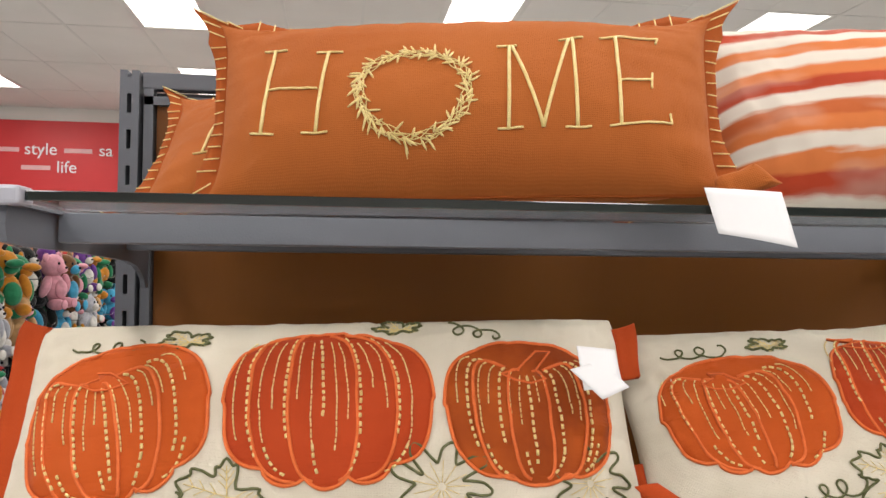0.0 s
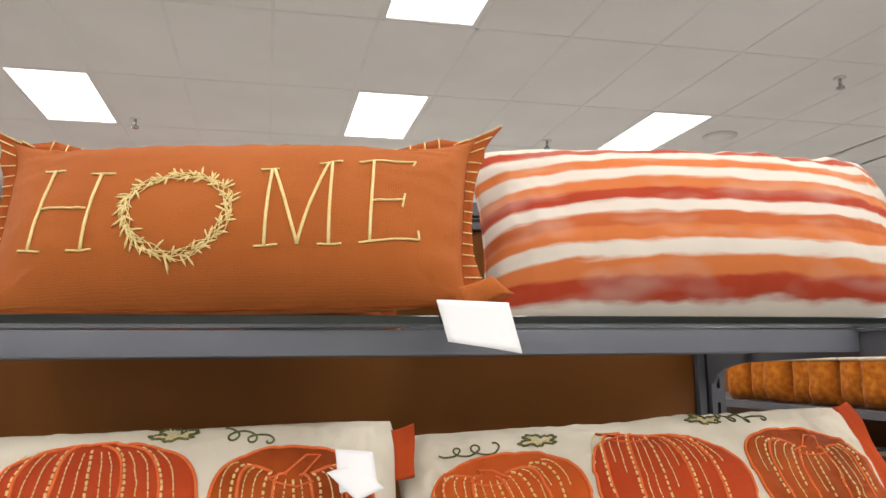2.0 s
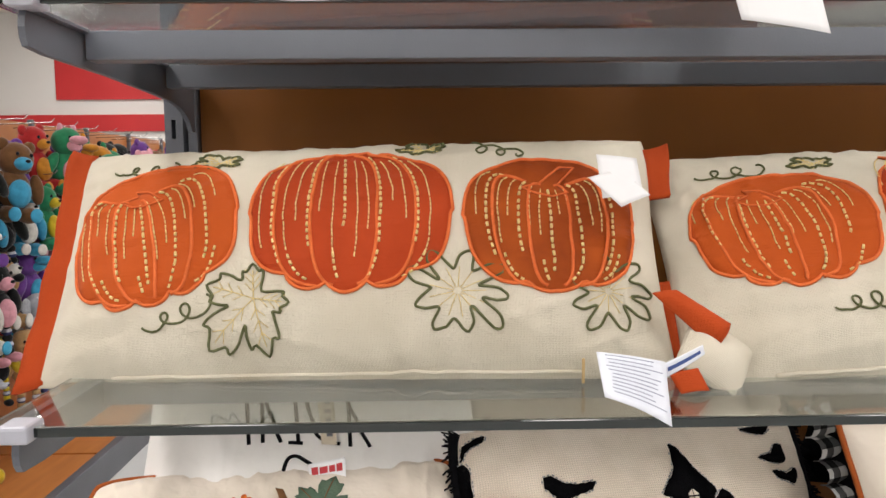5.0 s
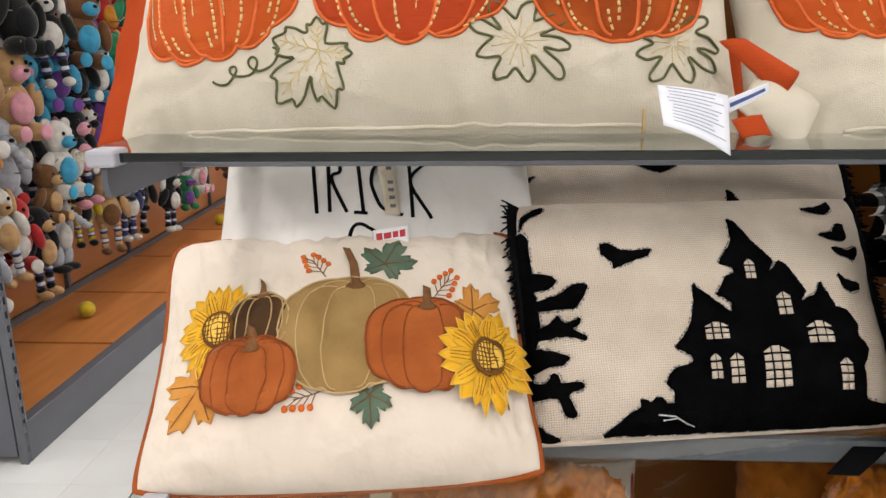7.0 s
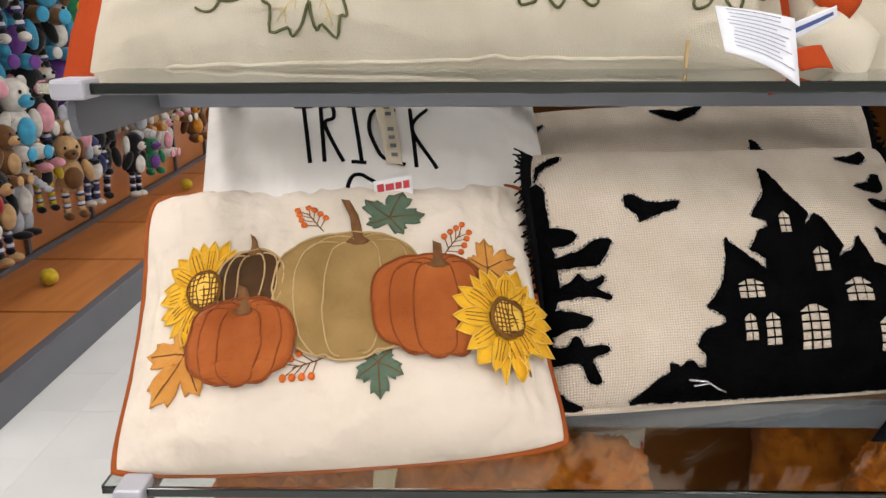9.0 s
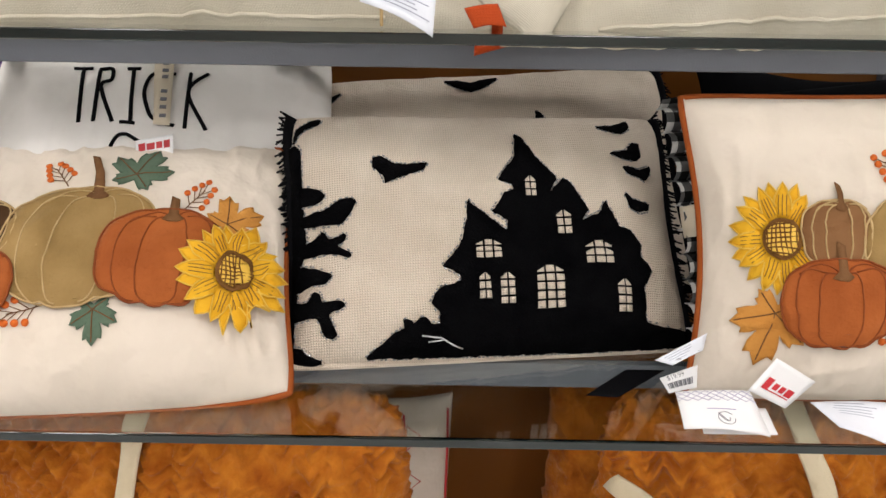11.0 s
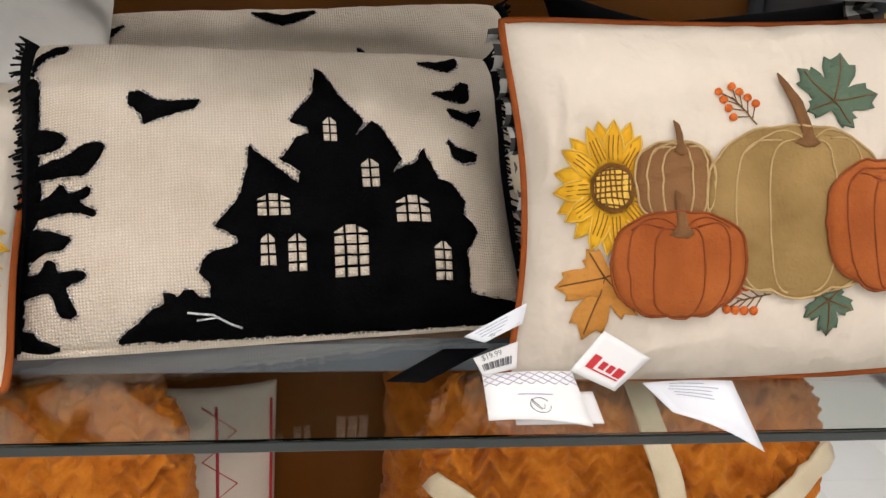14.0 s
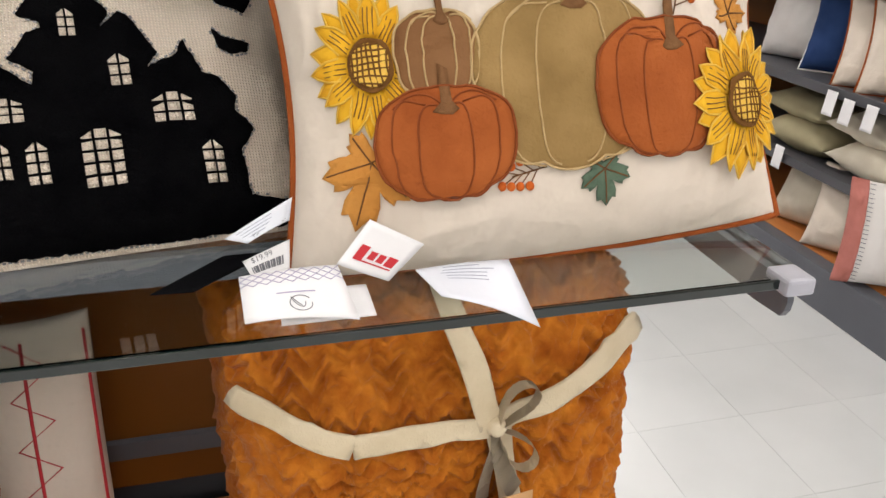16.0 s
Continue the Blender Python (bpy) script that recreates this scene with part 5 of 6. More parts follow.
ob, at = paper("store_tag", [(0.226, -0.296, 1.226), (0.268, -0.296, 1.234), (0.270, -0.308, 1.208), (0.230, -0.308, 1.201)], PAPER, "white store tag with a red mark on cushion", 0.001)
print_bars(ob, at, [(0.08, 0.26, 0.32, 0.30), (0.30, 0.52, 0.34, 0.26), (0.56, 0.72, 0.34, 0.26), (0.76, 0.92, 0.34, 0.3)], RED_INK)
print_bars(ob, at, [(0.08, 0.8, 0.75, 0.10)])

# folded corner between the two pumpkin cushions
fold = thing("cushion_corner", pose(0, 0, 0), "folded linen corner with orange red border between cushions", "cushion")
S3 = cushion_shape(0.070, 0.060, 0.036, 0, 0, 0, 3.3, 0.004, 2.2, 2, 0.1)
part("linen_fold", cushion_body(S3, 20, 16), LINEN, fold, place=pose(0.633, -0.438, 1.379, -30, 35, 0))
paper("border_fold", [(0.575, -0.428, 1.438), (0.600, -0.424, 1.440), (0.646, -0.440, 1.410), (0.630, -0.446, 1.387)], FLANGE, "", 0.008, fold)
paper("border_tip", [(0.580, -0.468, 1.370), (0.608, -0.462, 1.374), (0.615, -0.474, 1.356), (0.588, -0.478, 1.3545)], FLANGE, "", 0.004, fold)
bm = bmesh.new()
add_box(bm, (0, 0, 0), (0.003, 0.002, 0.024), 0.0008)
part("zip_pull", bm, TAN_THREAD, TPL, place=CUSHIONS["pumpkin_left"][1].inverted() @ pose(0.509, -0.436, 1.366))

ear = part("folded_ear", cushion_body(cushion_shape(0.056, 0.030, 0.014, 0.1, 0.25, 0, 4.4, 0.005, 1.8, 2, 0.2, -0.25, 0.004), 32, 22), RUST, None, place=pose(0.668, -0.458, 1.727, -20, -20, -10))
tagged(ear, "folded rust cushion corner with stitched edge", "cushion corner")

# witch hat cushion in the shade behind
S4 = cushion_shape(0.30, 0.22, 0.06, 0.3, 0.2, 0.1, 13.0, 0.004)
w = thing("black_hat_cushion", pose(1.02, -0.075, 1.20, -12, 8, 0), "black pointed hat cushion in shade behind others", "cushion")
part("cover", cushion_body(S4, 30, 24), BLACK_COTTON, w)
part("brim", spread(S4, oval(0, -0.06, 0.15, 0.02), 0.004), BLACK_COTTON, w)


# ---- throws under the lowest glass shelf ----
FLEECE = material("orange_sherpa_fleece", (0.50, 0.165, 0.016), 0.95, 0, (0.30, 0.075, 0.006), 38, 1.0, 260, sheen=0.10, detail=8)
RIBBON = material("cream_grosgrain_ribbon", (0.62, 0.52, 0.36), 0.55, 0, (0.54, 0.44, 0.29), 30, 0.4, 500, sheen=0.2)


def fleece_body(S, nu, nv, rip=0.0065):
    """A folded pile throw with wavy ribs across it."""
    bm = bmesh.new()
    rows_ = {}
    for side in (1, -1):
        for j in range(nv + 1):
            for i in range(nu + 1):
                edge = i in (0, nu) or j in (0, nv)
                if side < 0 and edge:
                    rows_[(side, i, j)] = rows_[(1, i, j)]
                    continue
                u, v = 2 * i / nu - 1, 2 * j / nv - 1
                u, v = math.sin(u * math.pi / 2) * 0.6 + u * 0.4, math.sin(v * math.pi / 2) * 0.6 + v * 0.4
                a, b = u * S.W / 2, v * S.H / 2
                ph = 2 * math.pi * (b / 0.019 + 0.32 * math.asin(math.sin(2 * math.pi * a / 0.034)) + 1.3 * noise.noise(Vector((a * 12, b * 12, 2))))
                d = rip * math.sin(ph) * (0.5 + noise.noise(Vector((a * 25, b * 25, 7)))) + rip * 1.2 * noise.noise(Vector((a * 55, b * 55, 4))) + rip * 0.6 * noise.noise(Vector((a * 190, b * 190, 5)))
                p = S(a, b, 0.0, side) if edge else S(a, b, d, side)
                if edge:
                    p = p + Vector((d, d, d))
                rows_[(side, i, j)] = bm.verts.new(p)
    for side in (1, -1):
        for j in range(nv):
            for i in range(nu):
                q = [rows_[(side, i, j)], rows_[(side, i + 1, j)], rows_[(side, i + 1, j + 1)], rows_[(side, i, j + 1)]]
                bm.faces.new(q if side > 0 else q[::-1])
    return bm


def strap(S, parent, p, q, w, off=0.0125, name="ribbon"):
    """A flat ribbon across the throw from p to q."""
    d = Vector((q[0] - p[0], q[1] - p[1])).normalized()
    nx, ny = -d.y * w / 2, d.x * w / 2
    part(name, spread(S, [(p[0] + nx, p[1] + ny), (p[0] - nx, p[1] - ny), (q[0] - nx, q[1] - ny), (q[0] + nx, q[1] + ny)], off, 0.012, 0.004), RIBBON, parent, "cream ribbon")


def throw(place, W, H, D, seed, label, ribbons, res=(110, 130), bow_at=None):
    S = cushion_shape(W, H, D, 0.02, 0.02, 0.05, seed, 0.014, 5.0, 2.0, 0.08)
    t = thing("folded_throw", place, label, "blanket", "orange folded throws")
    part("fleece", fleece_body(S, *res), FLEECE, t)
    for p, q, w in ribbons:
        strap(S, t, p, q, w)
    if bow_at:
        x, z = bow_at
        c = S(x, z, 0.012)
        for k, (dx, dz, ln) in enumerate(((0.5, 0.75, 0.055), (0.55, -0.7, 0.05), (-0.15, -1.0, 0.075), (0.25, -0.95, 0.07))):
            bm = bmesh.new()
            loop = k < 2
            v = Vector((dx, 0, dz)).normalized()
            s = v.cross(Vector((0, 1, 0)))
            pts = []
            for i in range(15):
                f = i / 14
                if loop:
                    pts.append(c + v * ln * math.sin(math.pi * f) + s * 0.013 * math.sin(2 * math.pi * f) + Vector((0, -0.012 * math.sin(math.pi * f), 0)))
                else:
                    pts.append(c + v * ln * f + s * 0.006 * math.sin(3 * f + k) + Vector((0, -0.010 * f, 0)))
            vs = [(bm.verts.new(p + Vector((0, 0.007, 0)) + (s * 0.009 if not loop else Vector())), bm.verts.new(p - Vector((0, 0.007, 0)) - (s * 0.009 if not loop else Vector()))) for p in pts]
            for a, b in zip(vs, vs[1:]):
                bm.faces.new((a[0], a[1], b[1], b[0]))
            bmesh.ops.solidify(bm, geom=bm.faces[:], thickness=0.0008)
            bmesh.ops.recalc_face_normals(bm, faces=bm.faces)
            part("bow_loop" if loop else "ribbon_tail", bm, RIBBON, t)
        bm = bmesh.new()
        bmesh.ops.create_uvsphere(bm, u_segments=12, v_segments=8, radius=0.010)
        part("knot", bm, RIBBON, t, place=Matrix.Translation(c))
    return S, t


S, t = throw(pose(0.945, -0.385, 0.690, -3, 0, 2), 0.405, 0.56, 0.15, 21.0, "thick burnt orange pile throw tied with cream ribbon",
             [((-0.19, 0.195), (-0.10, 0.150), 0.021), ((-0.10, 0.150), (0.030, 0.150), 0.021), ((0.030, 0.150), (0.19, 0.212), 0.020), ((-0.005, 0.28), (0.028, 0.150), 0.021), ((0.035, 0.15), (0.065, -0.05), 0.024)], (190, 210), (0.032, 0.150))
paper("kraft_tag", [(0.92, -0.485, 0.775), (1.01, -0.485, 0.785), (1.01, -0.485, 0.68), (0.92, -0.485, 0.67)], material("kraft_card", (0.55, 0.32, 0.15), 0.7), "brown kraft card tag tied to the throw", 0.002)
throw(pose(0.890, -0.215, 0.685, -3, 0, -4), 0.36, 0.55, 0.14, 22.0, "orange pile throw behind another", [], (60, 70))
throw(pose(0.288, -0.385, 0.685, -4, 0, -2), 0.49, 0.555, 0.16, 23.0, "burnt orange pile throw with a vertical cream ribbon",
      [((-0.040, 0.275), (-0.085, -0.10), 0.024)], (180, 190))
throw(pose(0.29, -0.205, 0.675, -4, 0, 0), 0.34, 0.54, 0.12, 24.0, "orange pile throw at the back of the deck", [], (60, 70))
S5 = cushion_shape(0.15, 0.42, 0.09, 0.03, 0.03, 0.1, 31.0, 0.003)
z5 = thing("zigzag_cushion", pose(0.502, -0.185, 0.635, -6, 3, 12), "cream cushion with red zigzag stitching beside throws", "cushion")
part("cover", cushion_body(S5, 36, 40), COTTON, z5)
bm = bmesh.new()
for x in (-0.02, 0.045):
    sew(bm, S5, [(x - 0.06 + (0.04 if k % 2 else 0), 0.19 - 0.030 * k) for k in range(13)], 0.0011, 0.001)
    sew(bm, S5, [(x + 0.022, 0.19 - 0.03 * k) for k in range(13)], 0.002, 0.001)
part("zigzag_stitch", bm, RED_INK, z5)


# ---- wall sign far behind ----
sign = thing("wall_sign", pose(0, Y1, 0), "large red wall sign with white words", "sign")
part("sign_board", boxes(((-2.4, -0.02, 3.035), (3.94, 0.03, 0.93))), RED, sign, smooth=False)
part("lower_band", boxes(((-2.4, -0.02, 2.27), (6.2, 0.03, 0.215))), RED, sign, "plain red band", smooth=False)


def word(text, x, z, size):
    cu = bpy.data.curves.new("word", "FONT")
    cu.body, cu.size, cu.extrude = text, size, 0.004
    cu.materials.append(WHITE_PAINT)
    o = new("word", cu)
    o.parent = sign
    o.matrix_basis = pose(x, -0.042, z, 90)


word("style", -3.59, 3.075, 0.21)
word("sa", -2.71, 3.075, 0.21)
word("life", -3.21, 2.855, 0.21)
for x, z, w in ((-3.99, 3.10, 0.34), (-3.12, 3.10, 0.33), (-3.62, 2.88, 0.34)):
    part("word_bar", boxes(((x + w / 2, -0.04, z + 0.03), (w, 0.008, 0.055))), material("pale_pink_lettering", (0.75, 0.42, 0.42), 0.5), sign, smooth=False)


# ---- toy rack ----
rack = thing("toy_rack", pose(0, 0, 0), "grey gondola with orange deck and hooks for toys", "shelving unit")
RX0, RX1 = -1.95, -1.287
part("kick", boxes(((RX1 - 0.02, 4.9, 0.065), (0.04, 7.4, 0.13)), ((RX1 - 0.025, 4.9, 0.140), (0.05, 7.4, 0.03)), bevel=0.003), STEEL, rack, smooth=False)
for k in range(10):
    y0 = 1.235 + 0.735 * k
    part("deck_board", boxes((((RX0 + RX1) / 2 - 0.02, y0 + 0.3625, 0.140), (RX1 - RX0 - 0.02, 0.715, 0.024)), bevel=0.002), DECK, rack, "orange wood laminate deck", smooth=False)
    part("back_board", boxes(((RX0 - 0.01, y0 + 0.3625, 1.03), (0.012, 0.715, 1.70))), DECK, rack, "orange wood laminate back", smooth=False)
    part("post", boxes(((RX0 + 0.004, y0 - 0.005, 0.98), (0.03, 0.028, 1.84)), bevel=0.002), STEEL, rack, smooth=False)
part("seam_base", boxes(((RX0 / 2 + RX1 / 2 - 0.02, 4.9, 0.125), (RX1 - RX0 - 0.03, 7.3, 0.012))), STEEL, rack, smooth=False)
part("back_rail", boxes(((RX0 + 0.02, 4.9, 0.165), (0.02, 7.35, 0.03))), STEEL, rack, smooth=False)
part("back_skin", boxes(((RX0 - 0.03, 4.9, 0.95), (0.02, 7.4, 1.86))), STEEL_DARK, rack, smooth=False)
end = thing("end_post", pose(-1.300, 1.20, 0), "grey slotted steel post at the end of a rack", "post")
bm = bmesh.new()
add_box(bm, (0, -0.010, 0.75), (0.030, 0.008, 1.5))
add_box(bm, (0, 0.012, 0.75), (0.030, 0.008, 1.5))
z = 0.03
while z < 1.48:
    add_box(bm, (0.012, 0.001, z), (0.004, 0.014, 0.024))
    z += 0.0508
add_box(bm, (-0.012, 0.001, 0.75), (0.004, 0.014, 1.5))
part("slotted_post", bm, STEEL, end, smooth=False)
part("side_panel", boxes(((-0.33, -0.01, 0.70), (0.62, 0.012, 1.34))), STEEL, end, smooth=False)


def plush_mat(name, c, c2=None):
    return material("plush_" + name, c, 0.95, 0, c2 or tuple(x * 0.7 for x in c), 40, 0.9, 260, sheen=0.35)


PLUSH = {
    "grey": plush_mat("grey", (0.42, 0.43, 0.47)), "white": plush_mat("white", (0.66, 0.63, 0.58)), "tan": plush_mat("tan", (0.52, 0.32, 0.15)),
    "brown": plush_mat("brown", (0.16, 0.075, 0.03)), "green": plush_mat("green", (0.03, 0.22, 0.10)), "orange": plush_mat("orange", (0.58, 0.24, 0.03)),
    "blue": plush_mat("blue", (0.06, 0.33, 0.52)), "pink": plush_mat("pink", (0.68, 0.32, 0.38)), "yellow": plush_mat("yellow", (0.62, 0.45, 0.03)),
    "black": plush_mat("black", (0.012, 0.012, 0.014)), "red": plush_mat("red", (0.45, 0.03, 0.03)), "purple": plush_mat("purple", (0.16, 0.06, 0.28)),
    "navy": plush_mat("navy", (0.05, 0.06, 0.16)),
    "camo": plush_mat("camo", (0.30, 0.31, 0.24), (0.012, 0.013, 0.012)), "spot": plush_mat("spot", (0.62, 0.6, 0.58), (0.012, 0.012, 0.013)),
}
for key in ("camo", "spot"):
    PLUSH[key].node_tree.nodes["Color Ramp"].color_ramp.interpolation = "CONSTANT"
    PLUSH[key].node_tree.nodes["Noise Texture"].inputs["Scale"].default_value = 22
PLUSH["sock"] = checked("striped_sock", 0.012, (0.5, 0.5, 0.55), (0.10, 0.11, 0.22), (0.05, 0.06, 0.16), ("Z", "Z"))


def ball(bm, c, r, mi, m=None, segs=12):
    g = bmesh.ops.create_uvsphere(bm, u_segments=segs, v_segments=max(6, segs * 2 // 3), radius=1.0)
    vs = g["verts"]
    bmesh.ops.scale(bm, vec=r, verts=vs)
    if m is not None:
        bmesh.ops.transform(bm, matrix=m, verts=vs)
    bmesh.ops.translate(bm, vec=c, verts=vs)
    for f in {f for v in vs for f in v.link_faces}:
        f.material_index = mi


def plush_mesh(style):
    """A hanging soft toy, face towards -y, 0.34 m tall, top of the head at 0."""
    bm = bmesh.new()
    ball(bm, (0, 0, -0.06), (0.058, 0.055, 0.058), 0, segs=14)
    ball(bm, (0, 0.005, -0.165), (0.060, 0.050, 0.072), 0, segs=14)
    ball(bm, (0, -0.046, -0.075), (0.030, 0.028, 0.023), 1)
    ball(bm, (0, -0.038, -0.175), (0.040, 0.022, 0.048), 1)
    ball(bm, (0, -0.074, -0.068), (0.009, 0.007, 0.006), 2, segs=8)
    for s in (-1, 1):
        ball(bm, (s * 0.024, -0.052, -0.045), (0.006, 0.005, 0.007), 2, segs=8)
        ball(bm, (s * 0.075, -0.01, -0.155), (0.022, 0.024, 0.055), 0, Euler((0.25, s * -0.35, 0)).to_matrix().to_4x4())
        if style == "bear":
            ball(bm, (s * 0.046, 0, -0.016), (0.022, 0.012, 0.022), 0)
            ball(bm, (s * 0.036, -0.035, -0.245), (0.028, 0.048, 0.028), 0)
            ball(bm, (s * 0.037, -0.080, -0.245), (0.022, 0.008, 0.024), 1)
        elif style == "floppy":
            ball(bm, (s * 0.062, 0.004, -0.075), (0.018, 0.022, 0.052), 1)
            for k in range(5):
                ball(bm, (s * 0.030, -0.005, -0.225 - 0.022 * k), (0.017, 0.017, 0.015), 3 if k % 2 else 0, segs=10)
            ball(bm, (s * 0.032, -0.020, -0.335), (0.021, 0.034, 0.017), 1)
        elif style == "trunk":
            ball(bm, (s * 0.078, 0.008, -0.060), (0.040, 0.010, 0.045), 0)
            ball(bm, (s * 0.036, -0.012, -0.245), (0.028, 0.030, 0.050), 0)
            ball(bm, (s * 0.036, -0.030, -0.295), (0.030, 0.040, 0.016), 2)
        elif style == "dino":
            ball(bm, (s * 0.040, -0.030, -0.245), (0.026, 0.045, 0.026), 0)
            ball(bm, (s * 0.030, 0.0, -0.008), (0.012, 0.010, 0.020), 1)
    if style == "trunk":
        for k in range(5):
            ball(bm, (0, -0.060 - 0.016 * k, -0.085 - 0.012 * k), (0.017 - 0.001 * k, 0.017, 0.017 - 0.001 * k), 0, segs=10)
    if style == "dino":
        ball(bm, (0, -0.072, -0.055), (0.032, 0.040, 0.018), 1)
        for k in range(5):
            ball(bm, (0, 0.052, -0.05 - 0.04 * k), (0.006, 0.018, 0.018), 1, segs=8)
    me = bpy.data.meshes.new("plush_" + style)
    bm.to_mesh(me)
    bm.free()
    return me


PLUSH_BASE = {k: plush_mesh(k) for k in ("bear", "floppy", "trunk", "dino")}
PLUSH_MADE = {}


def plush(style, c0, c1, y, z, x=-1.72, turn=70, size=1.0, c3="sock"):
    """Hangs one soft toy on its hook; z is the top of its head."""
    key = (style, c0, c1, c3)
    if key not in PLUSH_MADE:
        me = PLUSH_BASE[style].copy()
        for m in (PLUSH[c0], PLUSH[c1], PLUSH["black"], PLUSH[c3]):
            me.materials.append(m)
        me.polygons.foreach_set("use_smooth", [True] * len(me.polygons))
        PLUSH_MADE[key] = me
    shape = {"bear": "sitting bear", "floppy": "long-legged animal", "trunk": "elephant", "dino": "crested dinosaur"}[style]
    ob = new("plush_toy", PLUSH_MADE[key])
    ob.matrix_basis = pose(x, y, z, 0, random.uniform(-8, 8), turn + random.uniform(-25, 25)) @ Matrix.Diagonal((size, size, size, 1))
    tagged(ob, f"{c0} and {c1} plush {shape} hanging from a rack hook", "soft toy", "plush toys on the rack")


random.seed(77)
near_row = [("bear", "grey", "white", 1.52, 0.80, 1.3), ("floppy", "white", "tan", 1.70, 0.92, 1.2), ("bear", "red", "white", 1.86, 0.85, 1.2), ("floppy", "black", "tan", 2.0, 0.78, 1.2), ("bear", "tan", "brown", 2.36, 0.98, 1.2), ("trunk", "grey", "pink", 2.75, 0.98, 1.1), ("floppy", "spot", "black", 3.02, 0.95, 1.2), ("bear", "white", "grey", 3.5, 0.96, 1.1), ("bear", "orange", "tan", 3.78, 0.95, 1.1), ("bear", "brown", "white", 4.32, 0.95, 1.1), ("trunk", "grey", "white", 2.25, 0.80, 1.25), ("bear", "brown", "tan", 2.12, 0.95, 1.0), ("floppy", "yellow", "black", 2.48, 0.82, 1.0), ("floppy", "tan", "brown", 2.62, 0.82, 1.2),
            ("floppy", "navy", "white", 2.92, 0.78, 1.1), ("floppy", "spot", "black", 3.15, 0.80, 1.2), ("floppy", "black", "white", 3.40, 0.72, 1.1), ("dino", "green", "purple", 3.62, 0.66, 0.9),
            ("bear", "white", "pink", 3.95, 0.78, 1.15), ("bear", "white", "tan", 4.15, 0.95, 1.0), ("bear", "brown", "orange", 4.5, 0.80, 1.2), ("floppy", "orange", "brown", 4.9, 0.8, 1.2), ("bear", "pink", "white", 5.3, 0.75, 1.1), ("dino", "red", "grey", 5.6, 0.8, 1.1)]
for st, a, b, y, z, s in near_row:
    plush(st, a, b, y, z, -1.66 + random.uniform(-0.04, 0.06), 70, s)
rows_of = {
    1.19: [("dino", "green", "orange"), ("dino", "orange", "green"), ("bear", "grey", "red"), ("trunk", "grey", "grey"), ("floppy", "black", "white"), ("bear", "white", "blue"), ("floppy", "spot", "pink"), ("bear", "tan", "white"), ("dino", "purple", "blue"), ("bear", "brown", "tan")],
    1.50: [("floppy", "grey", "white"), ("bear", "grey", "white"), ("bear", "tan", "white"), ("bear", "tan", "pink"), ("trunk", "blue", "pink"), ("bear", "blue", "purple"), ("floppy", "camo", "black"), ("bear", "blue", "white"), ("bear", "green", "yellow"), ("trunk", "pink", "white")],
    1.79: [("dino", "green", "orange"), ("dino", "orange", "green"), ("dino", "green", "orange"), ("bear", "camo", "black"), ("floppy", "camo", "white"), ("bear", "pink", "pink"), ("bear", "brown", "blue"), ("bear", "purple", "orange"), ("bear", "red", "orange"), ("dino", "green", "pink"), ("bear", "purple", "white")],
}
for z, kinds in rows_of.items():
    y = 1.42 + 0.1 * (z > 1.3)
    k = 0
    while y < 7.6:
        st, a, b = kinds[k % len(kinds)]
        plush(st, a, b, y, z + random.uniform(-0.07, 0.05), -1.70 + random.uniform(-0.08, 0.10), 65, random.uniform(1.15, 1.5))
        if True:
            st, a, b = kinds[(k * 3 + 1) % len(kinds)]
            plush(st, a, b, y + 0.08, z - 0.13 + random.uniform(-0.05, 0.05), -1.84, 60, 1.25)
        y += random.uniform(0.15, 0.20)
        k += 1
HOOK = material("chrome_hook", (0.5, 0.5, 0.5), 0.25, 0.9)
for k in range(22):
    for z in (0.93, 1.26, 1.57, 1.84):
        bm = bmesh.new()
        y = 1.9 + 0.27 * k
        tube(bm, [(RX0, y, z), (RX0 + 0.34, y, z + 0.01), (RX0 + 0.36, y, z + 0.03)], 0.003, 5)
        part("hook", bm, HOOK, rack)
for x, y in ((-1.63, 2.30), (-1.66, 4.32)):
    bm = bmesh.new()
    bmesh.ops.create_icosphere(bm, subdivisions=3, radius=0.042)
    tagged(part("toy_ball", bm, PLUSH["yellow"], place=pose(x, y, 0.194)), "small yellow foam ball lying on the orange deck", "ball", "yellow balls")


# ---- rack with cushions and throws across the aisle ----
aisle = thing("side_rack", pose(0, 0, 0), "grey gondola with dark shelves and orange deck", "shelving unit")
AX = 2.56
part("kick", boxes(((AX + 0.02, 2.0, 0.065), (0.04, 5.0, 0.13)), ((AX + 0.03, 2.0, 0.140), (0.06, 5.0, 0.028)), bevel=0.003), STEEL, aisle, smooth=False)
for k in range(4):
    part("deck_board", boxes(((AX + 0.34, 0.12 + 1.22 * k, 0.142), (0.56, 1.2, 0.024))), DECK, aisle, smooth=False)
    part("back_board", boxes(((AX + 0.66, 0.12 + 1.22 * k, 1.1), (0.012, 1.19, 1.9))), PANEL, aisle, smooth=False)
for k in range(5):
    part("post", boxes(((AX + 0.66, -0.49 + 1.22 * k, 1.05), (0.03, 0.026, 2.1)), bevel=0.002), STEEL, aisle, smooth=False)
for z in (0.43, 0.71, 1.06, 1.46):
    part("shelf_board", boxes(((AX + 0.35, 2.0, z - 0.012), (0.58, 4.9, 0.020)), ((AX + 0.055, 2.0, z - 0.012), (0.012, 4.9, 0.034)), bevel=0.002), STEEL_DARK, aisle, "dark steel shelf", smooth=False)
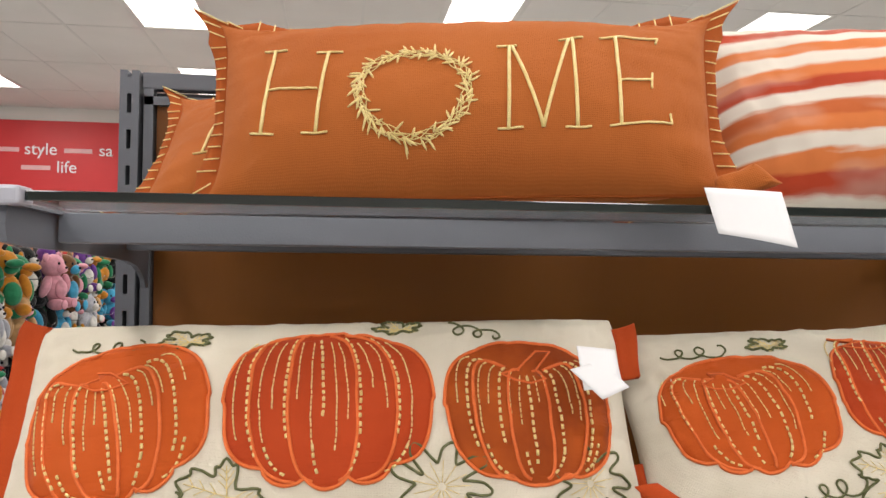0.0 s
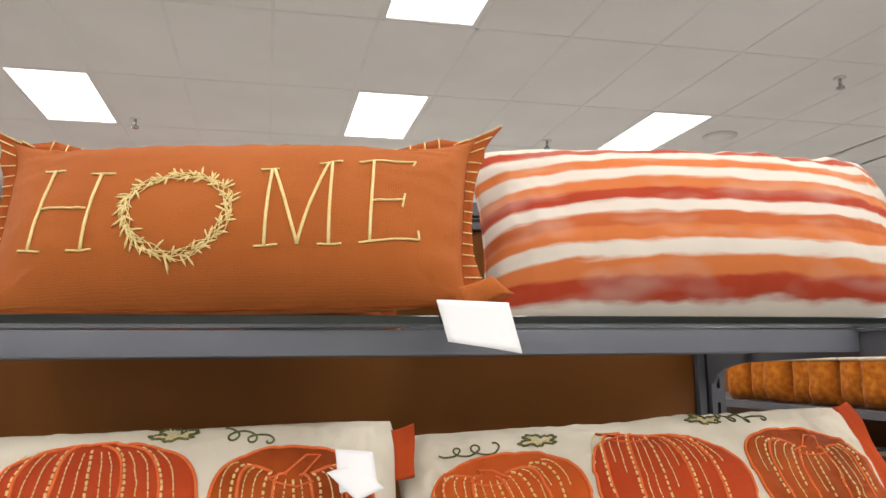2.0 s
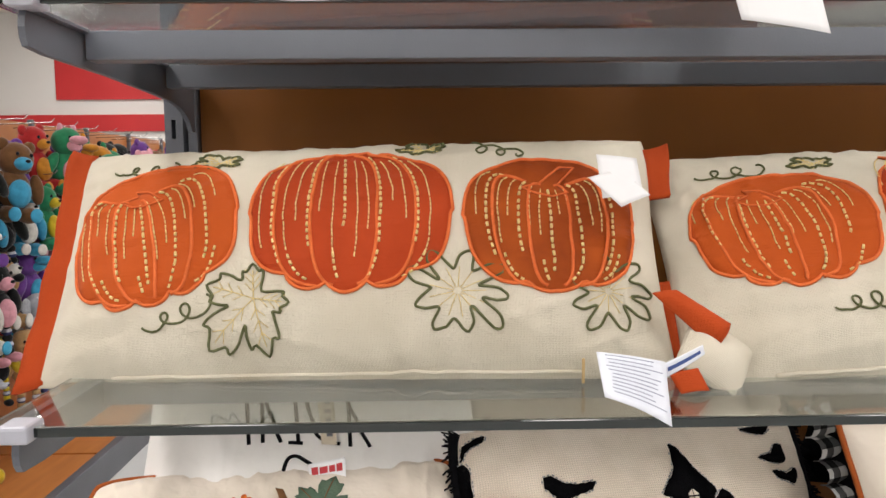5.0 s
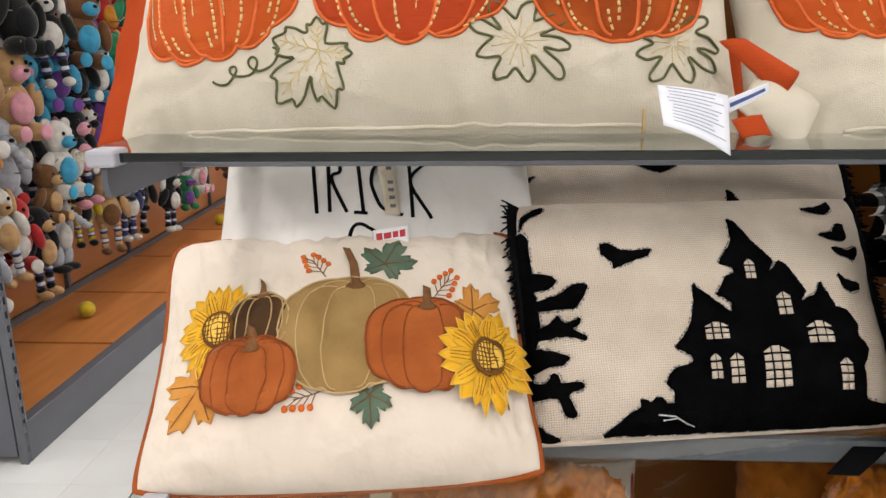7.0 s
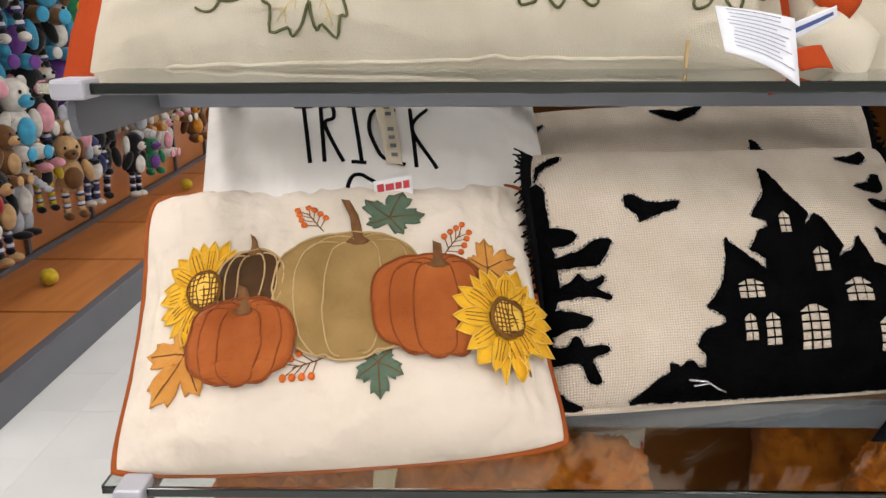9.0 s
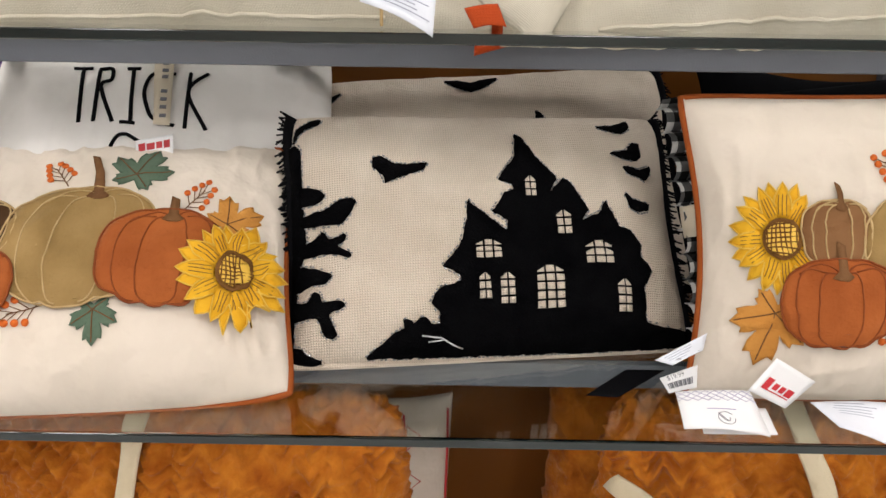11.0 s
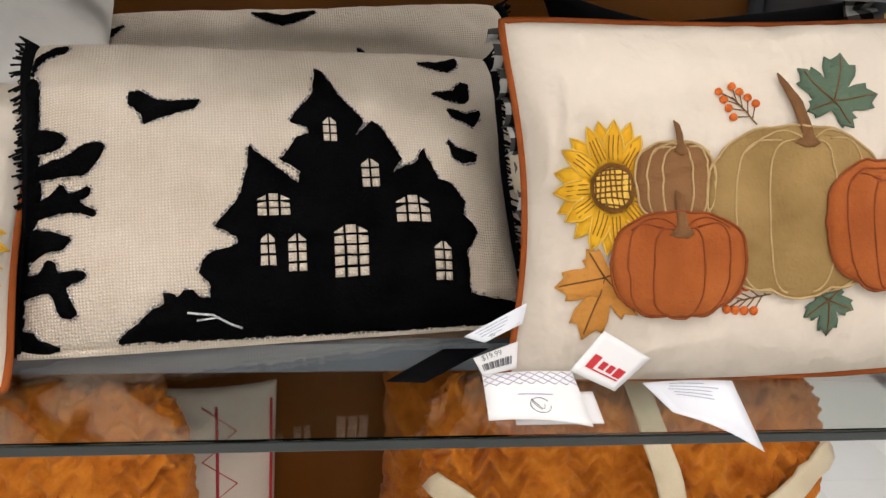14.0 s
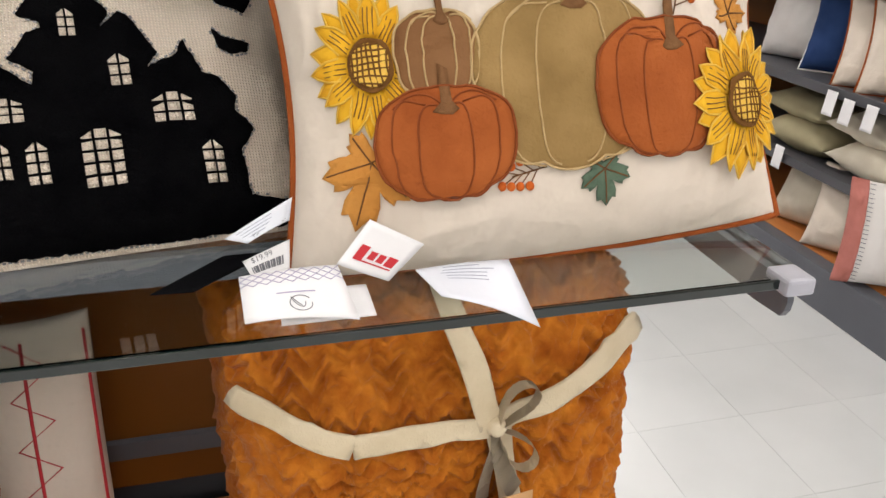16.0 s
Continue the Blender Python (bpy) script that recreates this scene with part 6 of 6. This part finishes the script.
BLUE = material("navy_blue_linen", (0.035, 0.075, 0.21), 0.9, 0, (0.025, 0.055, 0.16), 9, 0.4, 260, weave=260, weave_depth=0.2)
OLIVE = material("olive_beige_cloth", (0.36, 0.32, 0.20), 0.9, 0, (0.30, 0.26, 0.16), 9, 0.3, 260)
PINKISH = material("dusty_pink_trim", (0.52, 0.20, 0.17), 0.9, 0, (0.45, 0.16, 0.13), 20, 0.3, 260)
PLAID = checked("rust_navy_plaid", 0.024, (0.50, 0.30, 0.17), (0.17, 0.13, 0.15), (0.05, 0.045, 0.09), ("Y", "Z"))
ZEBRA = plush_mat("zebra", (0.66, 0.65, 0.62), (0.012, 0.012, 0.014))
ZEBRA.node_tree.nodes["Color Ramp"].color_ramp.interpolation = "CONSTANT"
ZEBRA.node_tree.nodes["Noise Texture"].inputs["Distortion"].default_value = 3.0
LEAFY = material("white_cotton_leaf_print", (0.70, 0.68, 0.66), 0.9, 0, (0.30, 0.13, 0.05), 26, 0.2, 260, detail=1.0)
LEAFY.node_tree.nodes["Color Ramp"].color_ramp.elements[0].position = 0.34
LEAFY.node_tree.nodes["Color Ramp"].color_ramp.elements[1].position = 0.38
YELLOWISH = material("yellow_leaf_cotton", (0.62, 0.50, 0.25), 0.9, 0, (0.62, 0.30, 0.04), 30, 0.2, 260)


def far_cushion(name, place, W, H, D, mat, label, pipe=None, seed=1.0):
    S = cushion_shape(W, H, D * 1.35, 0.09, 0.09, 0.1, seed, 0.008, 2.3, 2.0, 0.0, 0.0, 0.006)
    t = thing(name, place, label, "cushion", "cushions on the side rack")
    part("cover", cushion_body(S, 30, 24), mat, t)
    if pipe:
        bm = bmesh.new()
        tube(bm, edge_loop(S, 30, 0.001), 0.004, 6, True)
        part("piping", bm, pipe, t)
    return S, t


far_cushion("blue_cushion", pose(2.80, 1.27, 0.862, -12, 0, -62), 0.34, 0.31, 0.10, BLUE, "navy blue linen cushion with pale piping", WHITE_COTTON, 51.0)
for k, (y, a) in enumerate(((1.06, -50), (0.95, -45), (0.82, -42), (0.66, -45))):
    far_cushion("cream_cushion", pose(2.76, y, 0.850, -10, 0, a), 0.32, 0.29, 0.08, COTTON, "cream cushion with rust piping on a shelf", PIPING, 52.0 + k)
far_cushion("grey_cushion", pose(2.82, 1.56, 0.865, -12, 0, -75), 0.34, 0.32, 0.12, WHITE_COTTON, "white shaggy cushion on a dark shelf", None, 57.0)
for y, m_, nm in ((1.32, OLIVE, "olive beige cushion lying flat on a shelf"), (0.95, LINEN, "linen cushion lying flat on a shelf"), (0.60, OLIVE, "olive cushion lying flat near the aisle")):
    far_cushion("flat_cushion", pose(2.84, y, 0.492, -88, 0, -90), 0.36, 0.40, 0.12, m_, nm, None, 60.0 + y)
    far_cushion("flat_cushion", pose(2.85, y + 0.04, 0.588, -88, 0, -92), 0.36, 0.40, 0.09, m_, nm, None, 61.0 + y)
far_cushion("linen_cushion", pose(2.80, 1.22, 0.305, -25, 0, -70), 0.40, 0.32, 0.14, LINEN, "pale linen cushion leaning on the lower deck", None, 65.0)
far_cushion("linen_cushion", pose(2.74, 1.00, 0.298, -18, 0, -60), 0.34, 0.30, 0.13, COTTON, "cream cushion leaning on the lower deck", None, 66.0)
S6, t6 = far_cushion("trimmed_cushion", pose(2.66, 0.78, 0.325, -8, 0, -35), 0.30, 0.34, 0.11, WHITE_COTTON, "white cushion with dusty pink trimmed side", None, 67.0)
part("pink_trim", spread(S6, [(-0.15, -0.17), (-0.10, -0.17), (-0.10, 0.17), (-0.15, 0.17)], 0.003), PINKISH, t6, "dusty pink border")
bm = bmesh.new()
for k in range(24):
    sew(bm, S6, [(-0.098, -0.16 + 0.0139 * k), (-0.084, -0.16 + 0.0139 * k)], 0.001, 0.004, sides=4)
part("edge_stitch", bm, INK, t6)
for k, (y, m_, lab) in enumerate(((1.02, LEAFY, "white cushion with printed leaves"), (1.28, PLAID, "rust and navy plaid folded throw"), (1.50, PLAID, "plaid folded throw tied in a stack"), (1.76, LEAFY, "white printed cushion beside throws"),
                                  (2.02, YELLOWISH, "pale cushion with yellow leaf print"), (2.30, ZEBRA, "zebra print black and white cushion"), (2.62, WHITE_COTTON, "white plush cushion"), (0.72, LEAFY, "white cushion with small printed leaves"))):
    far_cushion("shelf_cushion", pose(2.80, y, 1.185, -14, 0, -72), 0.30, 0.26, 0.15, m_, lab + " on a dark shelf", None, 70.0 + k)
for k in range(9):
    y = 0.98 + 0.145 * k
    S7 = cushion_shape(0.138, 0.25, 0.15, 0.02, 0.02, 0, 80.0 + k, 0.010, 4.0, 2, 0.1)
    t7 = thing("rolled_throw", pose(2.74 + 0.03 * (k % 2), y, 1.586, -3, 0, -80 + 9 * (k % 3)), "rust brown rolled fleece throw with cream band", "blanket", "rolled throws on the side rack")
    part("fleece", fleece_body(S7, 34, 44, 0.002), FLEECE, t7)
    bm = bmesh.new()
    tube(bm, [S7(-0.066 + 0.132 * i / 12, 0.062, 0.003) for i in range(13)], 0.007, 6)
    part("band", bm, RIBBON, t7, "cream paper band")
for k, (y, z, x) in enumerate(((1.10, 0.665, 2.60), (1.02, 0.655, 2.60), (0.92, 0.66, 2.60), (1.30, 0.42, 2.60))):
    ob, at = paper("price_tag", [(x, y + 0.025, z + 0.04), (x, y - 0.025, z + 0.04), (x - 0.01, y - 0.025, z - 0.04), (x - 0.01, y + 0.025, z - 0.04)], PAPER, "white price tag hanging below a shelf", 0.001)
    print_bars(ob, at, [(0.3, 0.7, 0.5, 0.4)])


# ---- ceiling fittings ----
for x, y in ((-0.63, 5.28), (2.95, 5.23), (4.48, 3.31)):
    t = thing("sprinkler", pose(x, y, CEIL), "small chrome fire sprinkler hanging from the ceiling", "sprinkler", "ceiling sprinklers")
    bm = bmesh.new()
    tube(bm, [(0, 0, 0), (0, 0, -0.07)], 0.012, 8)
    tube(bm, [(0, 0, -0.07), (0, 0, -0.085)], 0.03, 12)
    part("body", bm, HOOK, t)
    bm = bmesh.new()
    tube(bm, [(0, 0, 0.001), (0, 0, -0.008)], 0.045, 14)
    part("rose", bm, GRID, t)
t = thing("ceiling_speaker", pose(4.455, 4.79, CEIL), "round cream ceiling speaker", "speaker")
bm = bmesh.new()
tube(bm, [(0, 0, 0.001), (0, 0, -0.014)], 0.15, 28)
part("ring", bm, GRID, t)
bm = bmesh.new()
tube(bm, [(0, 0, -0.014), (0, 0, -0.018)], 0.11, 24)
part("grille", bm, WALL, t)
t = thing("air_vent", pose(7.6, 5.33, CEIL), "square ceiling air vent with dark slats", "vent")
part("frame", boxes(((0, 0.27, -0.008), (0.58, 0.04, 0.014)), ((0, -0.27, -0.008), (0.58, 0.04, 0.014)), ((0.27, 0, -0.008), (0.04, 0.5, 0.014)), ((-0.27, 0, -0.008), (0.04, 0.5, 0.014))), GRID, t, smooth=False)
for k in range(7):
    part("slat", boxes(((0, -0.21 + 0.07 * k, -0.006), (0.5, 0.03, 0.008))), STEEL_DARK, t, smooth=False)


# ---- floor tiles near the aisle ----
TILE_ME = bpy.data.meshes.new("floor_tile")
bm = boxes(((0, 0, 0), (0.3042, 0.3042, 0.01)))
bm.to_mesh(TILE_ME)
bm.free()
TILE_ME.materials.append(VINYL)
field = []
near = []
for i in range(-23, 37):
    for j in range(-40, 30):
        x, y = i * 0.305, j * 0.305
        if not (X0 + 0.1 < x < X1 - 0.1 and Y0 + 0.2 < y < Y1 - 0.2):
            continue
        if (-1.35 < x < 0.1 and 0.0 < y < 2.9) or (1.15 < x < 2.75 and -0.6 < y < 3.6):
            near.append((x, y))
        else:
            field.append(((x, y, -0.005), (0.3042, 0.3042, 0.01)))
for x, y in near[:300]:
    o = new("tile", TILE_ME)
    o.parent = floor
    o.matrix_basis = pose(x, y, -0.005, 0, 0, 90 * ((int(x * 100) + int(y * 100)) % 4))
rest = part("tile_field", many_boxes("tile_field", field), VINYL, floor, smooth=False)
rest["kind"] = "stuff"
